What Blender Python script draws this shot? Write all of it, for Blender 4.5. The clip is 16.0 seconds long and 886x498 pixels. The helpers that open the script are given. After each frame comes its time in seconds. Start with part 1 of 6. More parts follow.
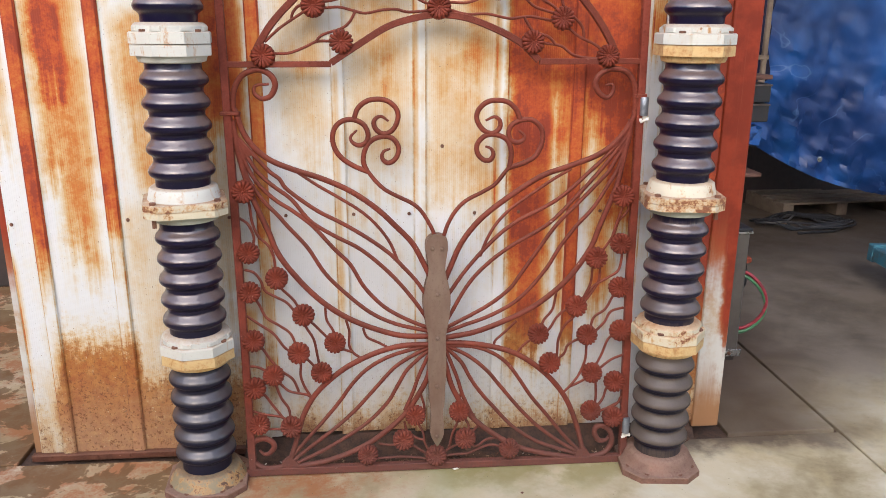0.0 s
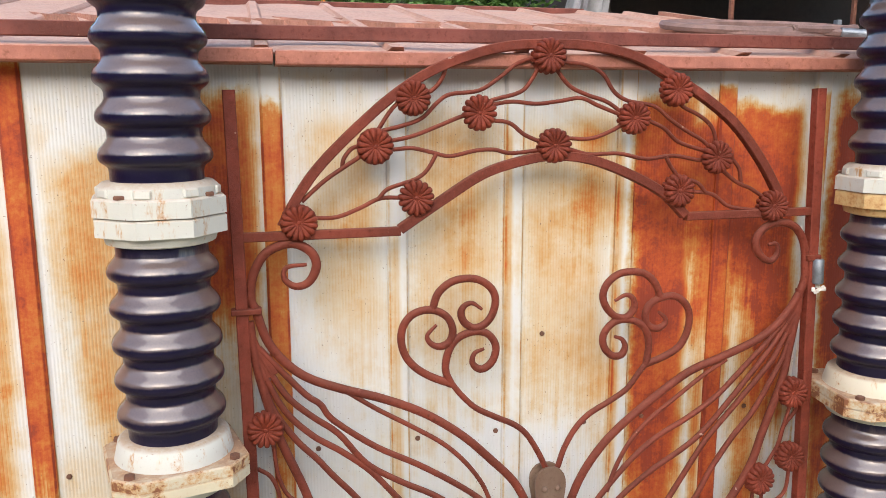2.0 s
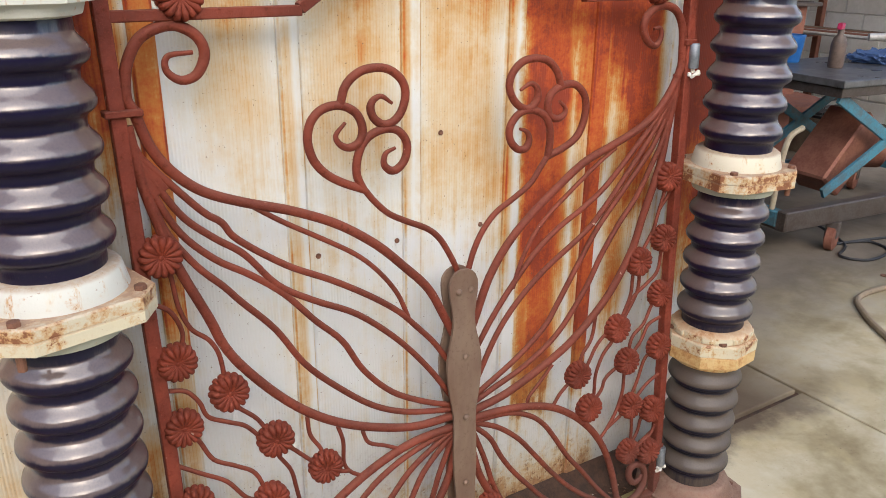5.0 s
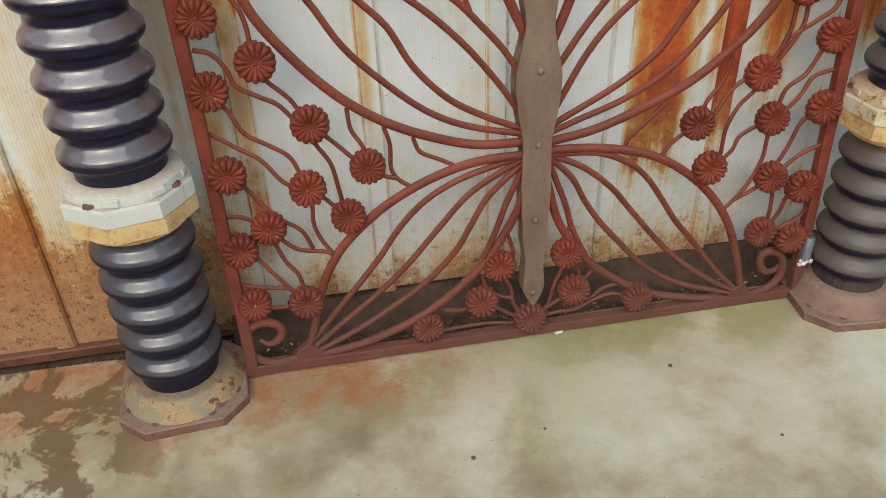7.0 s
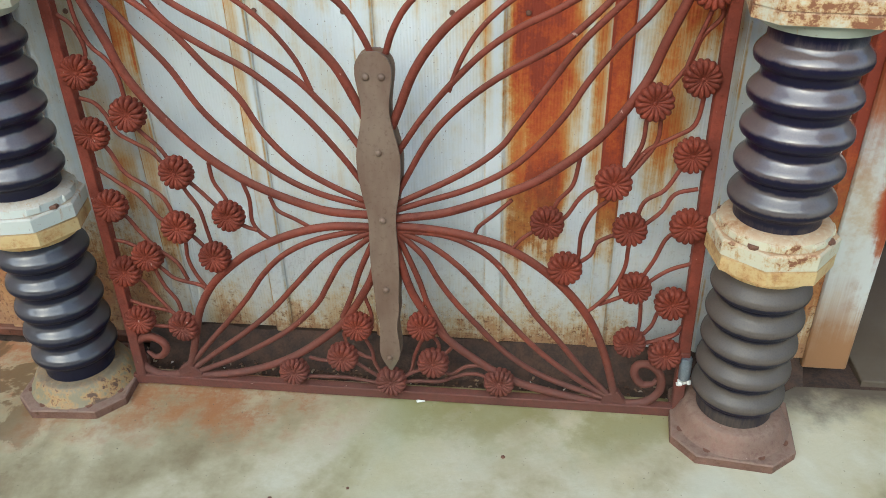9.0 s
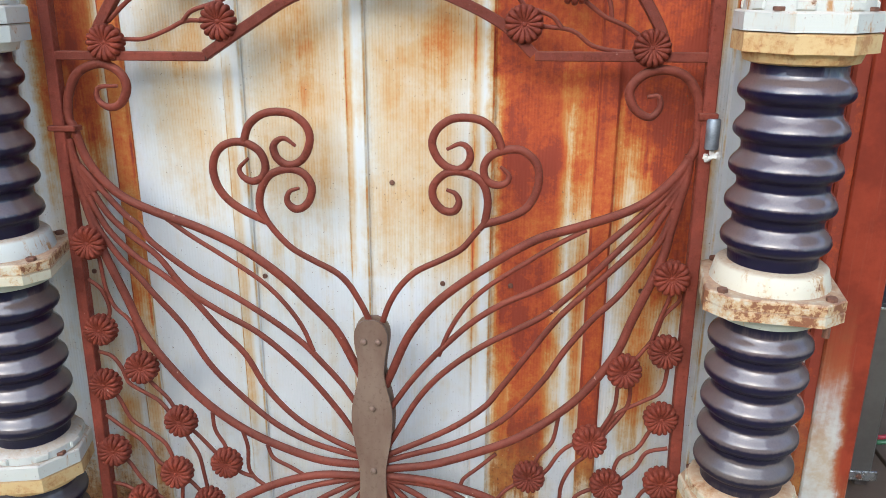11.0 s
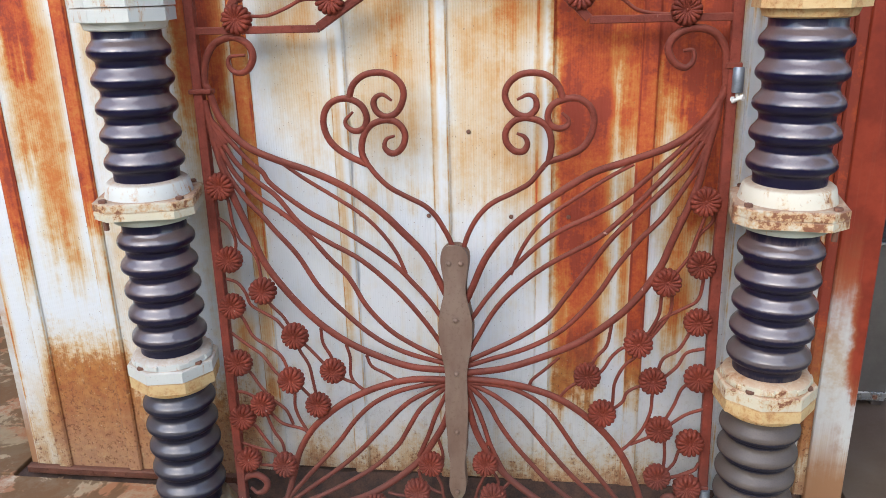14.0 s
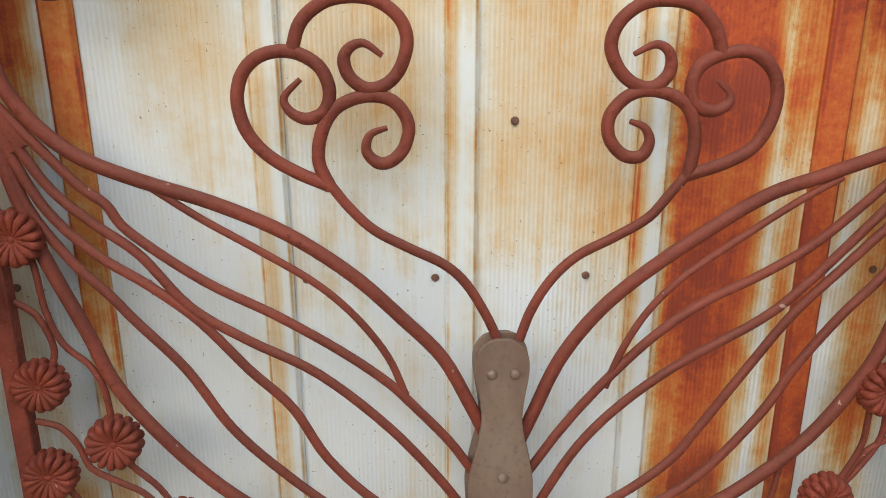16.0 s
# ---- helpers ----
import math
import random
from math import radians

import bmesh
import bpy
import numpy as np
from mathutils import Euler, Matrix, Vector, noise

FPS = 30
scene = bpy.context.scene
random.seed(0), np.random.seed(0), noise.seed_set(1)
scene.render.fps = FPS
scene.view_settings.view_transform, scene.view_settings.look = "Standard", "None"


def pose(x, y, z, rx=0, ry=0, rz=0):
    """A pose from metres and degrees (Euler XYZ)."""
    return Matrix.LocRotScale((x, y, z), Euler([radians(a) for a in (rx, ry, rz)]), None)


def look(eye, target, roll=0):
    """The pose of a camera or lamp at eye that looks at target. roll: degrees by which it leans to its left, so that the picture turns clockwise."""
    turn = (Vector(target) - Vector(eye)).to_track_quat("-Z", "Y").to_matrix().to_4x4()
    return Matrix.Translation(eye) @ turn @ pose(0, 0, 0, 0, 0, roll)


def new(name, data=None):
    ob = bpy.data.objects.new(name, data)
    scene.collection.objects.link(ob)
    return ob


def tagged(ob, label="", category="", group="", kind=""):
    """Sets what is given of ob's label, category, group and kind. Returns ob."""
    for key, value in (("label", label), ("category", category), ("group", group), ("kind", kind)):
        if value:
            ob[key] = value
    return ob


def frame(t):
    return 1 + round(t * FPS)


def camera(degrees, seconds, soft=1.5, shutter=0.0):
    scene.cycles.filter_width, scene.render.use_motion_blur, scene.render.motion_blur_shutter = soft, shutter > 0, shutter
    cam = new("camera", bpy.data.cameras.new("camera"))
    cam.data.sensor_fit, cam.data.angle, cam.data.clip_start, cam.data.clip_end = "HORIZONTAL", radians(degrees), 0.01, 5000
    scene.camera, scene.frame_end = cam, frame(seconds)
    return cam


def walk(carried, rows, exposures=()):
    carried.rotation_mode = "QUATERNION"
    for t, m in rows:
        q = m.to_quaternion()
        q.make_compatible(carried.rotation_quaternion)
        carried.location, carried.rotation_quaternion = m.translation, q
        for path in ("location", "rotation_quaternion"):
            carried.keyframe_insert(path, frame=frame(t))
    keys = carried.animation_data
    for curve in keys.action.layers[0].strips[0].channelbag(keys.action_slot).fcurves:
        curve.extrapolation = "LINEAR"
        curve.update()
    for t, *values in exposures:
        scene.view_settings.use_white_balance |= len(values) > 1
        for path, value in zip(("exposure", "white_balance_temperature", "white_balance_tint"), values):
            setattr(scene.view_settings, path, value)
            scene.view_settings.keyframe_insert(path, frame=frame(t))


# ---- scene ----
cam = camera(58.73, 16.0, 0.9)
METRES, EYE, TILT, LEAN, TURN = 5.2, 1.54, 0.0, 0.0, 0.0
PATH = [
    (0, (-0.198, -2.513, 1.564), (-0.03, -0.6, 1.004), 0.24),
    (0.5, (-0.185, -2.255, 1.575), (-0.002, -0.347, 1.002), 0.38),
    (1, (-0.355, -2.001, 1.568), (-0.106, -0.084, 1.054), 0),
    (1.5, (-0.52, -1.781, 1.626), (-0.196, 0.147, 1.204), -0.21),
    (2, (-0.629, -1.557, 1.681), (-0.166, 0.357, 1.33), -0.17),
    (2.5, (-0.731, -1.403, 1.708), (-0.018, 0.441, 1.399), -0.27),
    (3, (-0.878, -1.313, 1.724), (0.112, 0.393, 1.389), -0.48),
    (5.5, (-0.895, -1.306, 1.447), (0.076, 0.239, 0.63), 1.13),
    (6, (-0.827, -1.345, 1.369), (-0.045, 0.235, 0.425), 0.36),
    (6.5, (-0.64, -1.401, 1.297), (-0.124, 0.21, 0.23), -1.16),
    (7, (-0.441, -1.392, 1.254), (-0.162, 0.231, 0.12), -2.01),
    (7.5, (-0.208, -1.309, 1.252), (-0.098, 0.307, 0.079), -1.95),
    (8, (0.021, -1.344, 1.253), (-0.097, 0.271, 0.079), -3.32),
    (8.5, (0.265, -1.432, 1.295), (0.018, 0.201, 0.168), -3.26),
    (9, (0.326, -1.46, 1.346), (0.107, 0.23, 0.298), -1.6),
    (9.5, (0.33, -1.467, 1.375), (0.125, 0.291, 0.443), -0.53),
    (10, (0.352, -1.465, 1.43), (0.133, 0.339, 0.594), -0.02),
    (12.5, (0.244, -1.87, 1.659), (0.134, 0.081, 1.234), 0.07),
    (13, (0.306, -1.986, 1.625), (0.13, -0.043, 1.18), -0.52),
    (13.5, (0.271, -2, 1.571), (0.045, -0.09, 1.021), -1.03),
    (14, (0.227, -1.931, 1.523), (-0.016, -0.051, 0.887), -1.49),
    (14.5, (0.053, -1.726, 1.452), (-0.079, 0.167, 0.819), -1.28),
    (15, (-0.045, -1.413, 1.371), (-0.099, 0.483, 0.738), -0.88),
    (15.5, (-0.059, -1.134, 1.329), (-0.071, 0.769, 0.714), -0.91),
    (16, (-0.129, -0.951, 1.322), (-0.029, 0.948, 0.701), -0.1),
]
TONE = [(0, 1.69, 6600, 16), (1, 1.65, 6450, 11), (2, 1.71, 6800, 13), (3, 1.79, 6250, 18), (5.5, 1.6, 6800, 9), (6, 1.55, 6650, 6), (6.5, 1.5, 6500, 4), (7, 1.5, 6600, 3), (8.5, 1.57, 6100, -2), (9.5, 1.72, 5850, -3), (10, 1.77, 5800, -1), (12.5, 1.77, 6110, 15), (13, 1.69, 6110, 15), (14.5, 1.69, 5910, 8), (15, 1.69, 6010, 5), (16, 1.49, 6450, 5)]
walk(cam, [(t, look(eye, target, roll)) for t, eye, target, roll in PATH], TONE)

# ---- world, sun, exposure ----
world = bpy.data.worlds.new("sky")
scene.world = world
world.use_nodes = True
wn = world.node_tree.nodes
sky = wn.new("ShaderNodeTexSky")
sky.sky_type = "NISHITA"
sky.sun_disc = False
sky.sun_elevation = radians(29)
sky.sun_rotation = radians(200)
sky.air_density, sky.dust_density, sky.ozone_density = 1.0, 1.6, 1.5
wn["Background"].inputs["Strength"].default_value = 0.12
world.node_tree.links.new(sky.outputs["Color"], wn["Background"].inputs["Color"])
sun = new("sun", bpy.data.lights.new("sun", "SUN"))
sun.data.energy, sun.data.angle, sun.data.color = 1.0, radians(85), (1.0, 0.985, 0.95)
sun.matrix_world = look((-1.6, -6.5, 4.6), (0, 0, 0.8))

# ---- materials ----
class Mat:
    """A node material with a few short ways to wire it."""

    def __init__(self, name, rough=0.7, metal=0.0, spec=0.5):
        self.m = bpy.data.materials.new(name)
        self.m.use_nodes = True
        self.t = self.m.node_tree
        self.b = self.t.nodes["Principled BSDF"]
        self.put(self.b.inputs["Roughness"], rough)
        self.put(self.b.inputs["Metallic"], metal)
        self.put(self.b.inputs["Specular IOR Level"], spec)

    def put(self, socket, v):
        if isinstance(v, bpy.types.NodeSocket):
            self.t.links.new(v, socket)
        elif isinstance(v, (tuple, list)) and len(v) == 3 and socket.type == "RGBA":
            socket.default_value = (*v, 1)
        else:
            socket.default_value = v

    def node(self, kind, **inputs):
        n = self.t.nodes.new("ShaderNode" + kind)
        for k, v in inputs.items():
            self.put(n.inputs[k.replace("_", " ")], v)
        return n

    def where(self, scale=(1, 1, 1), shift=(0, 0, 0)):
        """World coordinates, scaled."""
        g = self.node("NewGeometry").outputs["Position"]
        n = self.node("Mapping", Vector=g, Scale=scale, Location=shift)
        return n.outputs["Vector"]

    def local(self, scale=(1, 1, 1), shift=(0, 0, 0)):
        g = self.node("TexCoord").outputs["Object"]
        return self.node("Mapping", Vector=g, Scale=scale, Location=shift).outputs["Vector"]

    def noise(self, scale, detail=4.0, rough=0.6, vec=None, distortion=0.0):
        n = self.node("TexNoise", Scale=scale, Detail=detail, Roughness=rough, Distortion=distortion)
        self.put(n.inputs["Vector"], vec if vec is not None else self.where())
        return n.outputs["Fac"]

    def math(self, op, a, b=0.0, c=0.0):
        n = self.t.nodes.new("ShaderNodeMath")
        n.operation = op
        for i, v in enumerate((a, b, c)):
            self.put(n.inputs[i], v)
        return n.outputs[0]

    def step(self, v, lo, hi, a=0.0, b=1.0):
        n = self.t.nodes.new("ShaderNodeMapRange")
        n.interpolation_type = "SMOOTHSTEP"
        for i, x in enumerate((v, lo, hi, a, b)):
            self.put(n.inputs[i], x)
        return n.outputs[0]

    def mix(self, f, a, b):
        n = self.t.nodes.new("ShaderNodeMix")
        n.data_type = "RGBA"
        self.put(n.inputs[0], f)
        self.put(n.inputs[6], a)
        self.put(n.inputs[7], b)
        return n.outputs[2]

    def ramp(self, f, stops):
        n = self.t.nodes.new("ShaderNodeValToRGB")
        e = n.color_ramp.elements
        while len(e) < len(stops):
            e.new(0.5)
        for el, (p, c) in zip(e, stops):
            el.position, el.color = p, (*c, 1)
        self.put(n.inputs[0], f)
        return n.outputs[0]

    def xyz(self, v=None):
        n = self.node("SeparateXYZ")
        self.put(n.inputs[0], v if v is not None else self.node("NewGeometry").outputs["Position"])
        return n.outputs

    def up(self):
        """How far the surface faces upward."""
        return self.xyz(self.node("NewGeometry").outputs["Normal"])[2]

    def bump(self, h, strength=0.3, dist=0.01):
        n = self.node("Bump", Strength=strength, Distance=dist, Height=h)
        self.put(self.b.inputs["Normal"], n.outputs[0])

    def color(self, c):
        self.put(self.b.inputs["Base Color"], c)
        return self

    def rough(self, r):
        self.put(self.b.inputs["Roughness"], r)
        return self


def plain(name, c, c2=None, scale=18.0, rough=0.7, metal=0.0, bump=0.15):
    """A surface of one paint or stuff with grain and slight stains."""
    m = Mat(name, rough, metal)
    c2 = c2 or tuple(v * 0.62 for v in c)
    n1, n2 = m.noise(scale, 6), m.noise(scale * 7, 3)
    f = m.math("ADD", m.math("MULTIPLY", n1, 0.7), m.math("MULTIPLY", n2, 0.3))
    m.color(m.mix(m.step(f, 0.36, 0.64), c2, c))
    m.rough(m.step(n1, 0.3, 0.7, max(rough - 0.12, 0.05), min(rough + 0.12, 1)))
    m.bump(f, bump, 0.004)
    return m.m


def red_oxide(name, c, dust=(0.40, 0.20, 0.16), amount=0.5, muddy=0.0):
    """Rust-red primer gone dull, paler with dust on what faces upward, splashed near the floor."""
    m = Mat(name, 0.72, 0.0, 0.25)
    n1, n2, n3 = m.noise(9, 5), m.noise(75, 5, 0.7), m.noise(330, 3, 0.7)
    base = m.mix(m.step(n1, 0.35, 0.68), tuple(v * 0.72 for v in c), tuple(v * 1.18 for v in c))
    base = m.mix(m.math("MULTIPLY", m.step(n2, 0.52, 0.70), 0.75), base, (c[0] * 0.55, c[1] * 0.55, c[2] * 0.45))
    base = m.mix(m.math("MULTIPLY", m.step(n3, 0.55, 0.72), 0.45), base, tuple(v * 1.7 for v in c))
    d = m.math("MULTIPLY", m.step(m.up(), -0.1, 0.9), m.step(n2, 0.25, 0.65))
    base = m.mix(m.math("MULTIPLY", d, amount), base, dust)
    if muddy:
        low = m.math("MULTIPLY", m.step(m.math("ADD", m.xyz()[2], m.math("MULTIPLY", n1, 0.2)), 0.42, 0.10), muddy)
        base = m.mix(m.math("MULTIPLY", low, m.step(n2, 0.25, 0.6, 0.55, 1.0)), base, (0.13, 0.058, 0.044))
    chips = m.step(m.noise(48, 3), 0.72, 0.745)
    base = m.mix(m.math("MULTIPLY", chips, 0.7), base, (0.45, 0.29, 0.23))
    m.color(base)
    m.rough(m.step(n2, 0.3, 0.7, 0.5, 0.85))
    m.bump(m.math("ADD", n2, m.math("MULTIPLY", n3, 0.7)), 0.5, 0.003)
    return m.m


GATE = red_oxide("gate_primer", (0.170, 0.034, 0.018), (0.27, 0.11, 0.075), 0.42, 0.9)
FLOWER = red_oxide("flower_primer", (0.175, 0.029, 0.013), (0.26, 0.09, 0.06), 0.25, 0.7)
POST = red_oxide("post_primer", (0.195, 0.038, 0.021), (0.29, 0.12, 0.08), 0.36, 0.9)
ROOFRED = red_oxide("roof_primer", (0.40, 0.19, 0.13), (0.56, 0.385, 0.30), 0.9)
FASCIA = red_oxide("eave_primer", (0.40, 0.155, 0.108), (0.54, 0.32, 0.25), 0.7)
BARRED = red_oxide("bar_primer", (0.16, 0.048, 0.035), (0.42, 0.2, 0.16), 0.5)


def bare_plate():
    m = Mat("bare_steel_plate", 0.5, 0.25)
    n1, n2 = m.noise(14, 5, vec=m.where((1, 1, 0.35))), m.noise(120, 3)
    c = m.mix(m.step(n1, 0.35, 0.65), (0.17, 0.100, 0.068), (0.235, 0.16, 0.112))
    c = m.mix(m.math("MULTIPLY", m.step(n2, 0.55, 0.7), 0.5), c, (0.13, 0.075, 0.045))
    low = m.step(m.xyz()[2], 0.16, 0.06)
    c = m.mix(m.math("MULTIPLY", low, m.step(n1, 0.3, 0.6)), c, (0.12, 0.16, 0.10))
    m.color(c)
    m.rough(m.step(n1, 0.3, 0.7, 0.42, 0.65))
    m.bump(n2, 0.15, 0.002)
    return m.m


PLATE = bare_plate()


def glaze():
    """Cobalt glazed porcelain with brown dust lying on the sheds, thicker low down."""
    m = Mat("cobalt_glaze", 0.1, 0.0, 0.12)
    n1, n2, n3 = m.noise(6, 4), m.noise(45, 5, 0.7), m.noise(260, 3, 0.7)
    runs = m.noise(1.0, 5, 0.7, m.where((60, 60, 6)))
    p = m.xyz()
    low = m.step(p[2], 0.78, 0.45)
    lee = m.math("MULTIPLY", low, m.step(p[0], 0.2, 0.6))
    lie = m.up()
    reach = m.math("ADD", lie, m.math("MULTIPLY", m.math("SUBTRACT", n1, 0.5), 0.35))
    reach = m.math("ADD", reach, m.math("MULTIPLY", m.math("SUBTRACT", runs, 0.5), 0.40))
    d = m.step(m.math("ADD", reach, m.math("MULTIPLY", lee, 0.30)), 0.10, 0.34)
    d = m.math("MULTIPLY", d, m.step(n3, 0.25, 0.6, 0.80, 1.0))
    most = m.math("ADD", 0.80, m.math("ADD", m.math("MULTIPLY", low, -0.10), m.math("MULTIPLY", lee, 0.30)))
    film = m.math("MAXIMUM", m.math("MULTIPLY", d, most), m.math("MULTIPLY", low, 0.05))
    film = m.math("ADD", film, m.math("MULTIPLY", m.step(m.noise(150, 3, 0.6), 0.62, 0.72), 0.08))
    deep = m.mix(low, (0.0075, 0.0052, 0.023), (0.006, 0.007, 0.022))
    brown = m.mix(low, (0.150, 0.104, 0.090), (0.085, 0.070, 0.066))
    m.color(m.mix(film, deep, m.mix(lee, brown, (0.098, 0.074, 0.056))))
    # gloss set by face direction: necks kept dark, highlights held to the slopes
    slope = m.step(lie, 0.02, 0.30)
    m.rough(m.step(m.math("ADD", d, m.math("MULTIPLY", low, 0.3)), 0.0, 1.0, 0.30, 0.6))
    m.put(m.b.inputs["Specular IOR Level"], m.step(slope, 0.0, 1.0, 0.22, 0.5))
    m.put(m.b.inputs["Coat IOR"], 1.68)
    slope_gloss = m.math("MULTIPLY", slope, m.step(m.math("ADD", runs, m.math("MULTIPLY", n2, 0.3)), 0.46, 0.60, 0.45, 1.0))
    m.put(m.b.inputs["Coat Weight"], m.math("MULTIPLY", m.step(slope_gloss, 0.0, 1.0, 0.18, 1.0), m.math("SUBTRACT", 1.0, m.math("ADD", m.math("MULTIPLY", lee, 0.50), m.math("MULTIPLY", low, 0.35)))))
    m.put(m.b.inputs["Coat Roughness"], m.math("ADD", m.step(n2, 0.3, 0.7, 0.02, 0.07), m.math("MULTIPLY", low, 0.05)))
    m.bump(m.math("ADD", m.math("MULTIPLY", n2, 0.5), m.math("ADD", m.math("MULTIPLY", n1, 1.2), m.math("MULTIPLY", runs, 1.8))), 0.15, 0.004)
    return m.m


GLAZE = glaze()


def flange_paint(name, rusty, white=(0.57, 0.57, 0.50), dusty=(0.42, 0.30, 0.20), bare=(0.20, 0.07, 0.028), dark=1.0):
    """Old paint on cast iron: yellowed runs, rust freckles, dirt lying on top."""
    m = Mat(name, 0.6)
    n1, n2, n3 = m.noise(19, 6, 0.72), m.noise(75, 5, 0.7), m.noise(38, 5, 0.7, vec=m.where((1, 1, 0.22)))
    c = m.mix(m.step(n3, 0.52, 0.76), white, tuple(0.5 * v + 0.5 * w for v, w in zip(white, (0.62, 0.50, 0.29))))
    c = m.mix(m.math("MULTIPLY", m.step(n3, 0.55, 0.66), m.step(n1, 0.44, 0.60)), c, (0.42, 0.21, 0.07))
    f = m.math("ADD", n1, m.math("MULTIPLY", n2, 0.35))
    c = m.mix(m.math("MULTIPLY", m.step(f, 0.80 - rusty * 0.3, 0.98 - rusty * 0.3), 0.85), c, (0.50, 0.26, 0.085))
    c = m.mix(m.math("MULTIPLY", m.step(f, 0.88 - rusty * 0.24, 0.95 - rusty * 0.24), dark), c, bare)
    dust = m.math("MULTIPLY", m.step(m.up(), 0.5, 0.95), m.step(n2, 0.2, 0.6, 0.3, 0.8))
    c = m.mix(dust, c, dusty)
    c = m.mix(m.math("MULTIPLY", m.step(m.noise(150, 3), 0.66, 0.72), 0.5), c, bare)
    m.color(c)
    m.bump(m.math("ADD", n2, n1), 0.35, 0.003)
    return m.m


FL_WHITE = flange_paint("flange_white", 0.16)
FL_CREAM = flange_paint("flange_cream", 0.42, (0.60, 0.54, 0.38), (0.44, 0.24, 0.12))
FL_CHIP = flange_paint("flange_chipped", 0.86, (0.58, 0.53, 0.39), (0.40, 0.27, 0.18), (0.23, 0.085, 0.035))
FL_COLLAR = flange_paint("collar_cream", 0.26, (0.62, 0.57, 0.43))
FL_OCHRE = flange_paint("flange_ochre", 0.62, (0.60, 0.42, 0.19), (0.44, 0.26, 0.12), (0.30, 0.13, 0.05), 0.45)
FL_PALE = flange_paint("flange_pale", 0.16, (0.42, 0.44, 0.36), (0.32, 0.28, 0.20))
FL_BASE = flange_paint("base_cream", 0.70, (0.25, 0.205, 0.12), (0.17, 0.12, 0.076), (0.12, 0.062, 0.036))
FL_BROWN = red_oxide("base_brown", (0.22, 0.115, 0.08), (0.30, 0.20, 0.145), 0.85)

FLUTE = 0.007

# Rust on the shed's sheets: from x, to x, from z, to z, how deep
STAINS_LEFT = [
    (-1.31, -1.115, 1.05, 1.64, 0.58), (-1.285, -1.16, 1.22, 1.62, 0.98), (-1.25, -1.13, 0.75, 1.3, 0.60), (-1.31, -1.11, 1.03, 1.13, 0.70),
    (-1.47, -1.37, 1.15, 1.8, 0.5), (-1.47, -1.42, 0.3, 0.75, 0.52), (-1.46, -1.37, 0.0, 0.2, 0.4),
    (-1.04, -0.86, 1.12, 1.58, 0.44), (-1.02, -0.87, 0.88, 1.2, 0.42), (-1.07, -0.86, 0.22, 0.95, 0.20), (-1.35, -1.04, 0.0, 0.45, 0.70), (-1.39, -1.20, 0.0, 0.32, 0.60),
    (-1.12, -0.62, 0.0, 0.32, 0.56), (-0.90, -0.82, 0.0, 0.35, 0.5), (-0.79, -0.61, 1.12, 1.69, 0.76), (-0.74, -0.64, 1.22, 1.69, 0.86), (-0.79, -0.64, 0.6, 1.2, 0.24), (-0.61, -0.56, 0.08, 0.85, 0.36),
    (-0.54, -0.34, 1.05, 1.66, 0.27), (-0.46, -0.36, 1.2, 1.62, 0.36), (-0.70, -0.62, 0.3, 0.6, 0.4),
]
STAINS_MID = [
    (-0.475, -0.395, 1.28, 1.44, 0.52), (-0.55, -0.38, 0.0, 0.15, 0.55), (-0.38, 0.6, 0.0, 0.10, 0.62),
    (-0.22, -0.02, 0.0, 0.165, 0.55), (-0.31, -0.05, 0.98, 1.66, 0.30), (-0.23, -0.09, 1.30, 1.62, 0.42),
    (-0.072, -0.045, 0.95, 1.64, 0.38), (-0.04, 0.20, 0.90, 1.64, 0.30), (0.08, 0.225, 1.25, 1.66, 0.50),
    (0.08, 0.22, 0.85, 1.4, 0.33), (0.20, 0.235, 0.7, 1.6, 0.38), (-0.34, -0.31, 0.5, 1.4, 0.28),
]
STAINS_RIGHT = [
    (0.250, 0.428, 0.62, 1.69, 0.89), (0.285, 0.41, 0.34, 0.9, 0.90), (0.262, 0.32, 0.3, 1.5, 0.74),
    (0.515, 0.735, 1.12, 1.665, 0.92), (0.55, 0.66, 0.5, 1.4, 0.58), (0.60, 0.735, 0.80, 1.60, 0.88),
    (0.80, 1.03, 0.88, 1.68, 1.05), (0.8, 0.96, 0.6, 1.1, 0.8), (0.95, 1.15, 0.0, 0.16, 0.6),
    (0.41, 0.49, 1.16, 1.66, 0.86), (0.24, 0.735, 1.22, 1.655, 0.88), (0.44, 0.48, 0.55, 1.3, 0.50), (0.41, 0.57, 1.00, 1.66, 0.66),
]


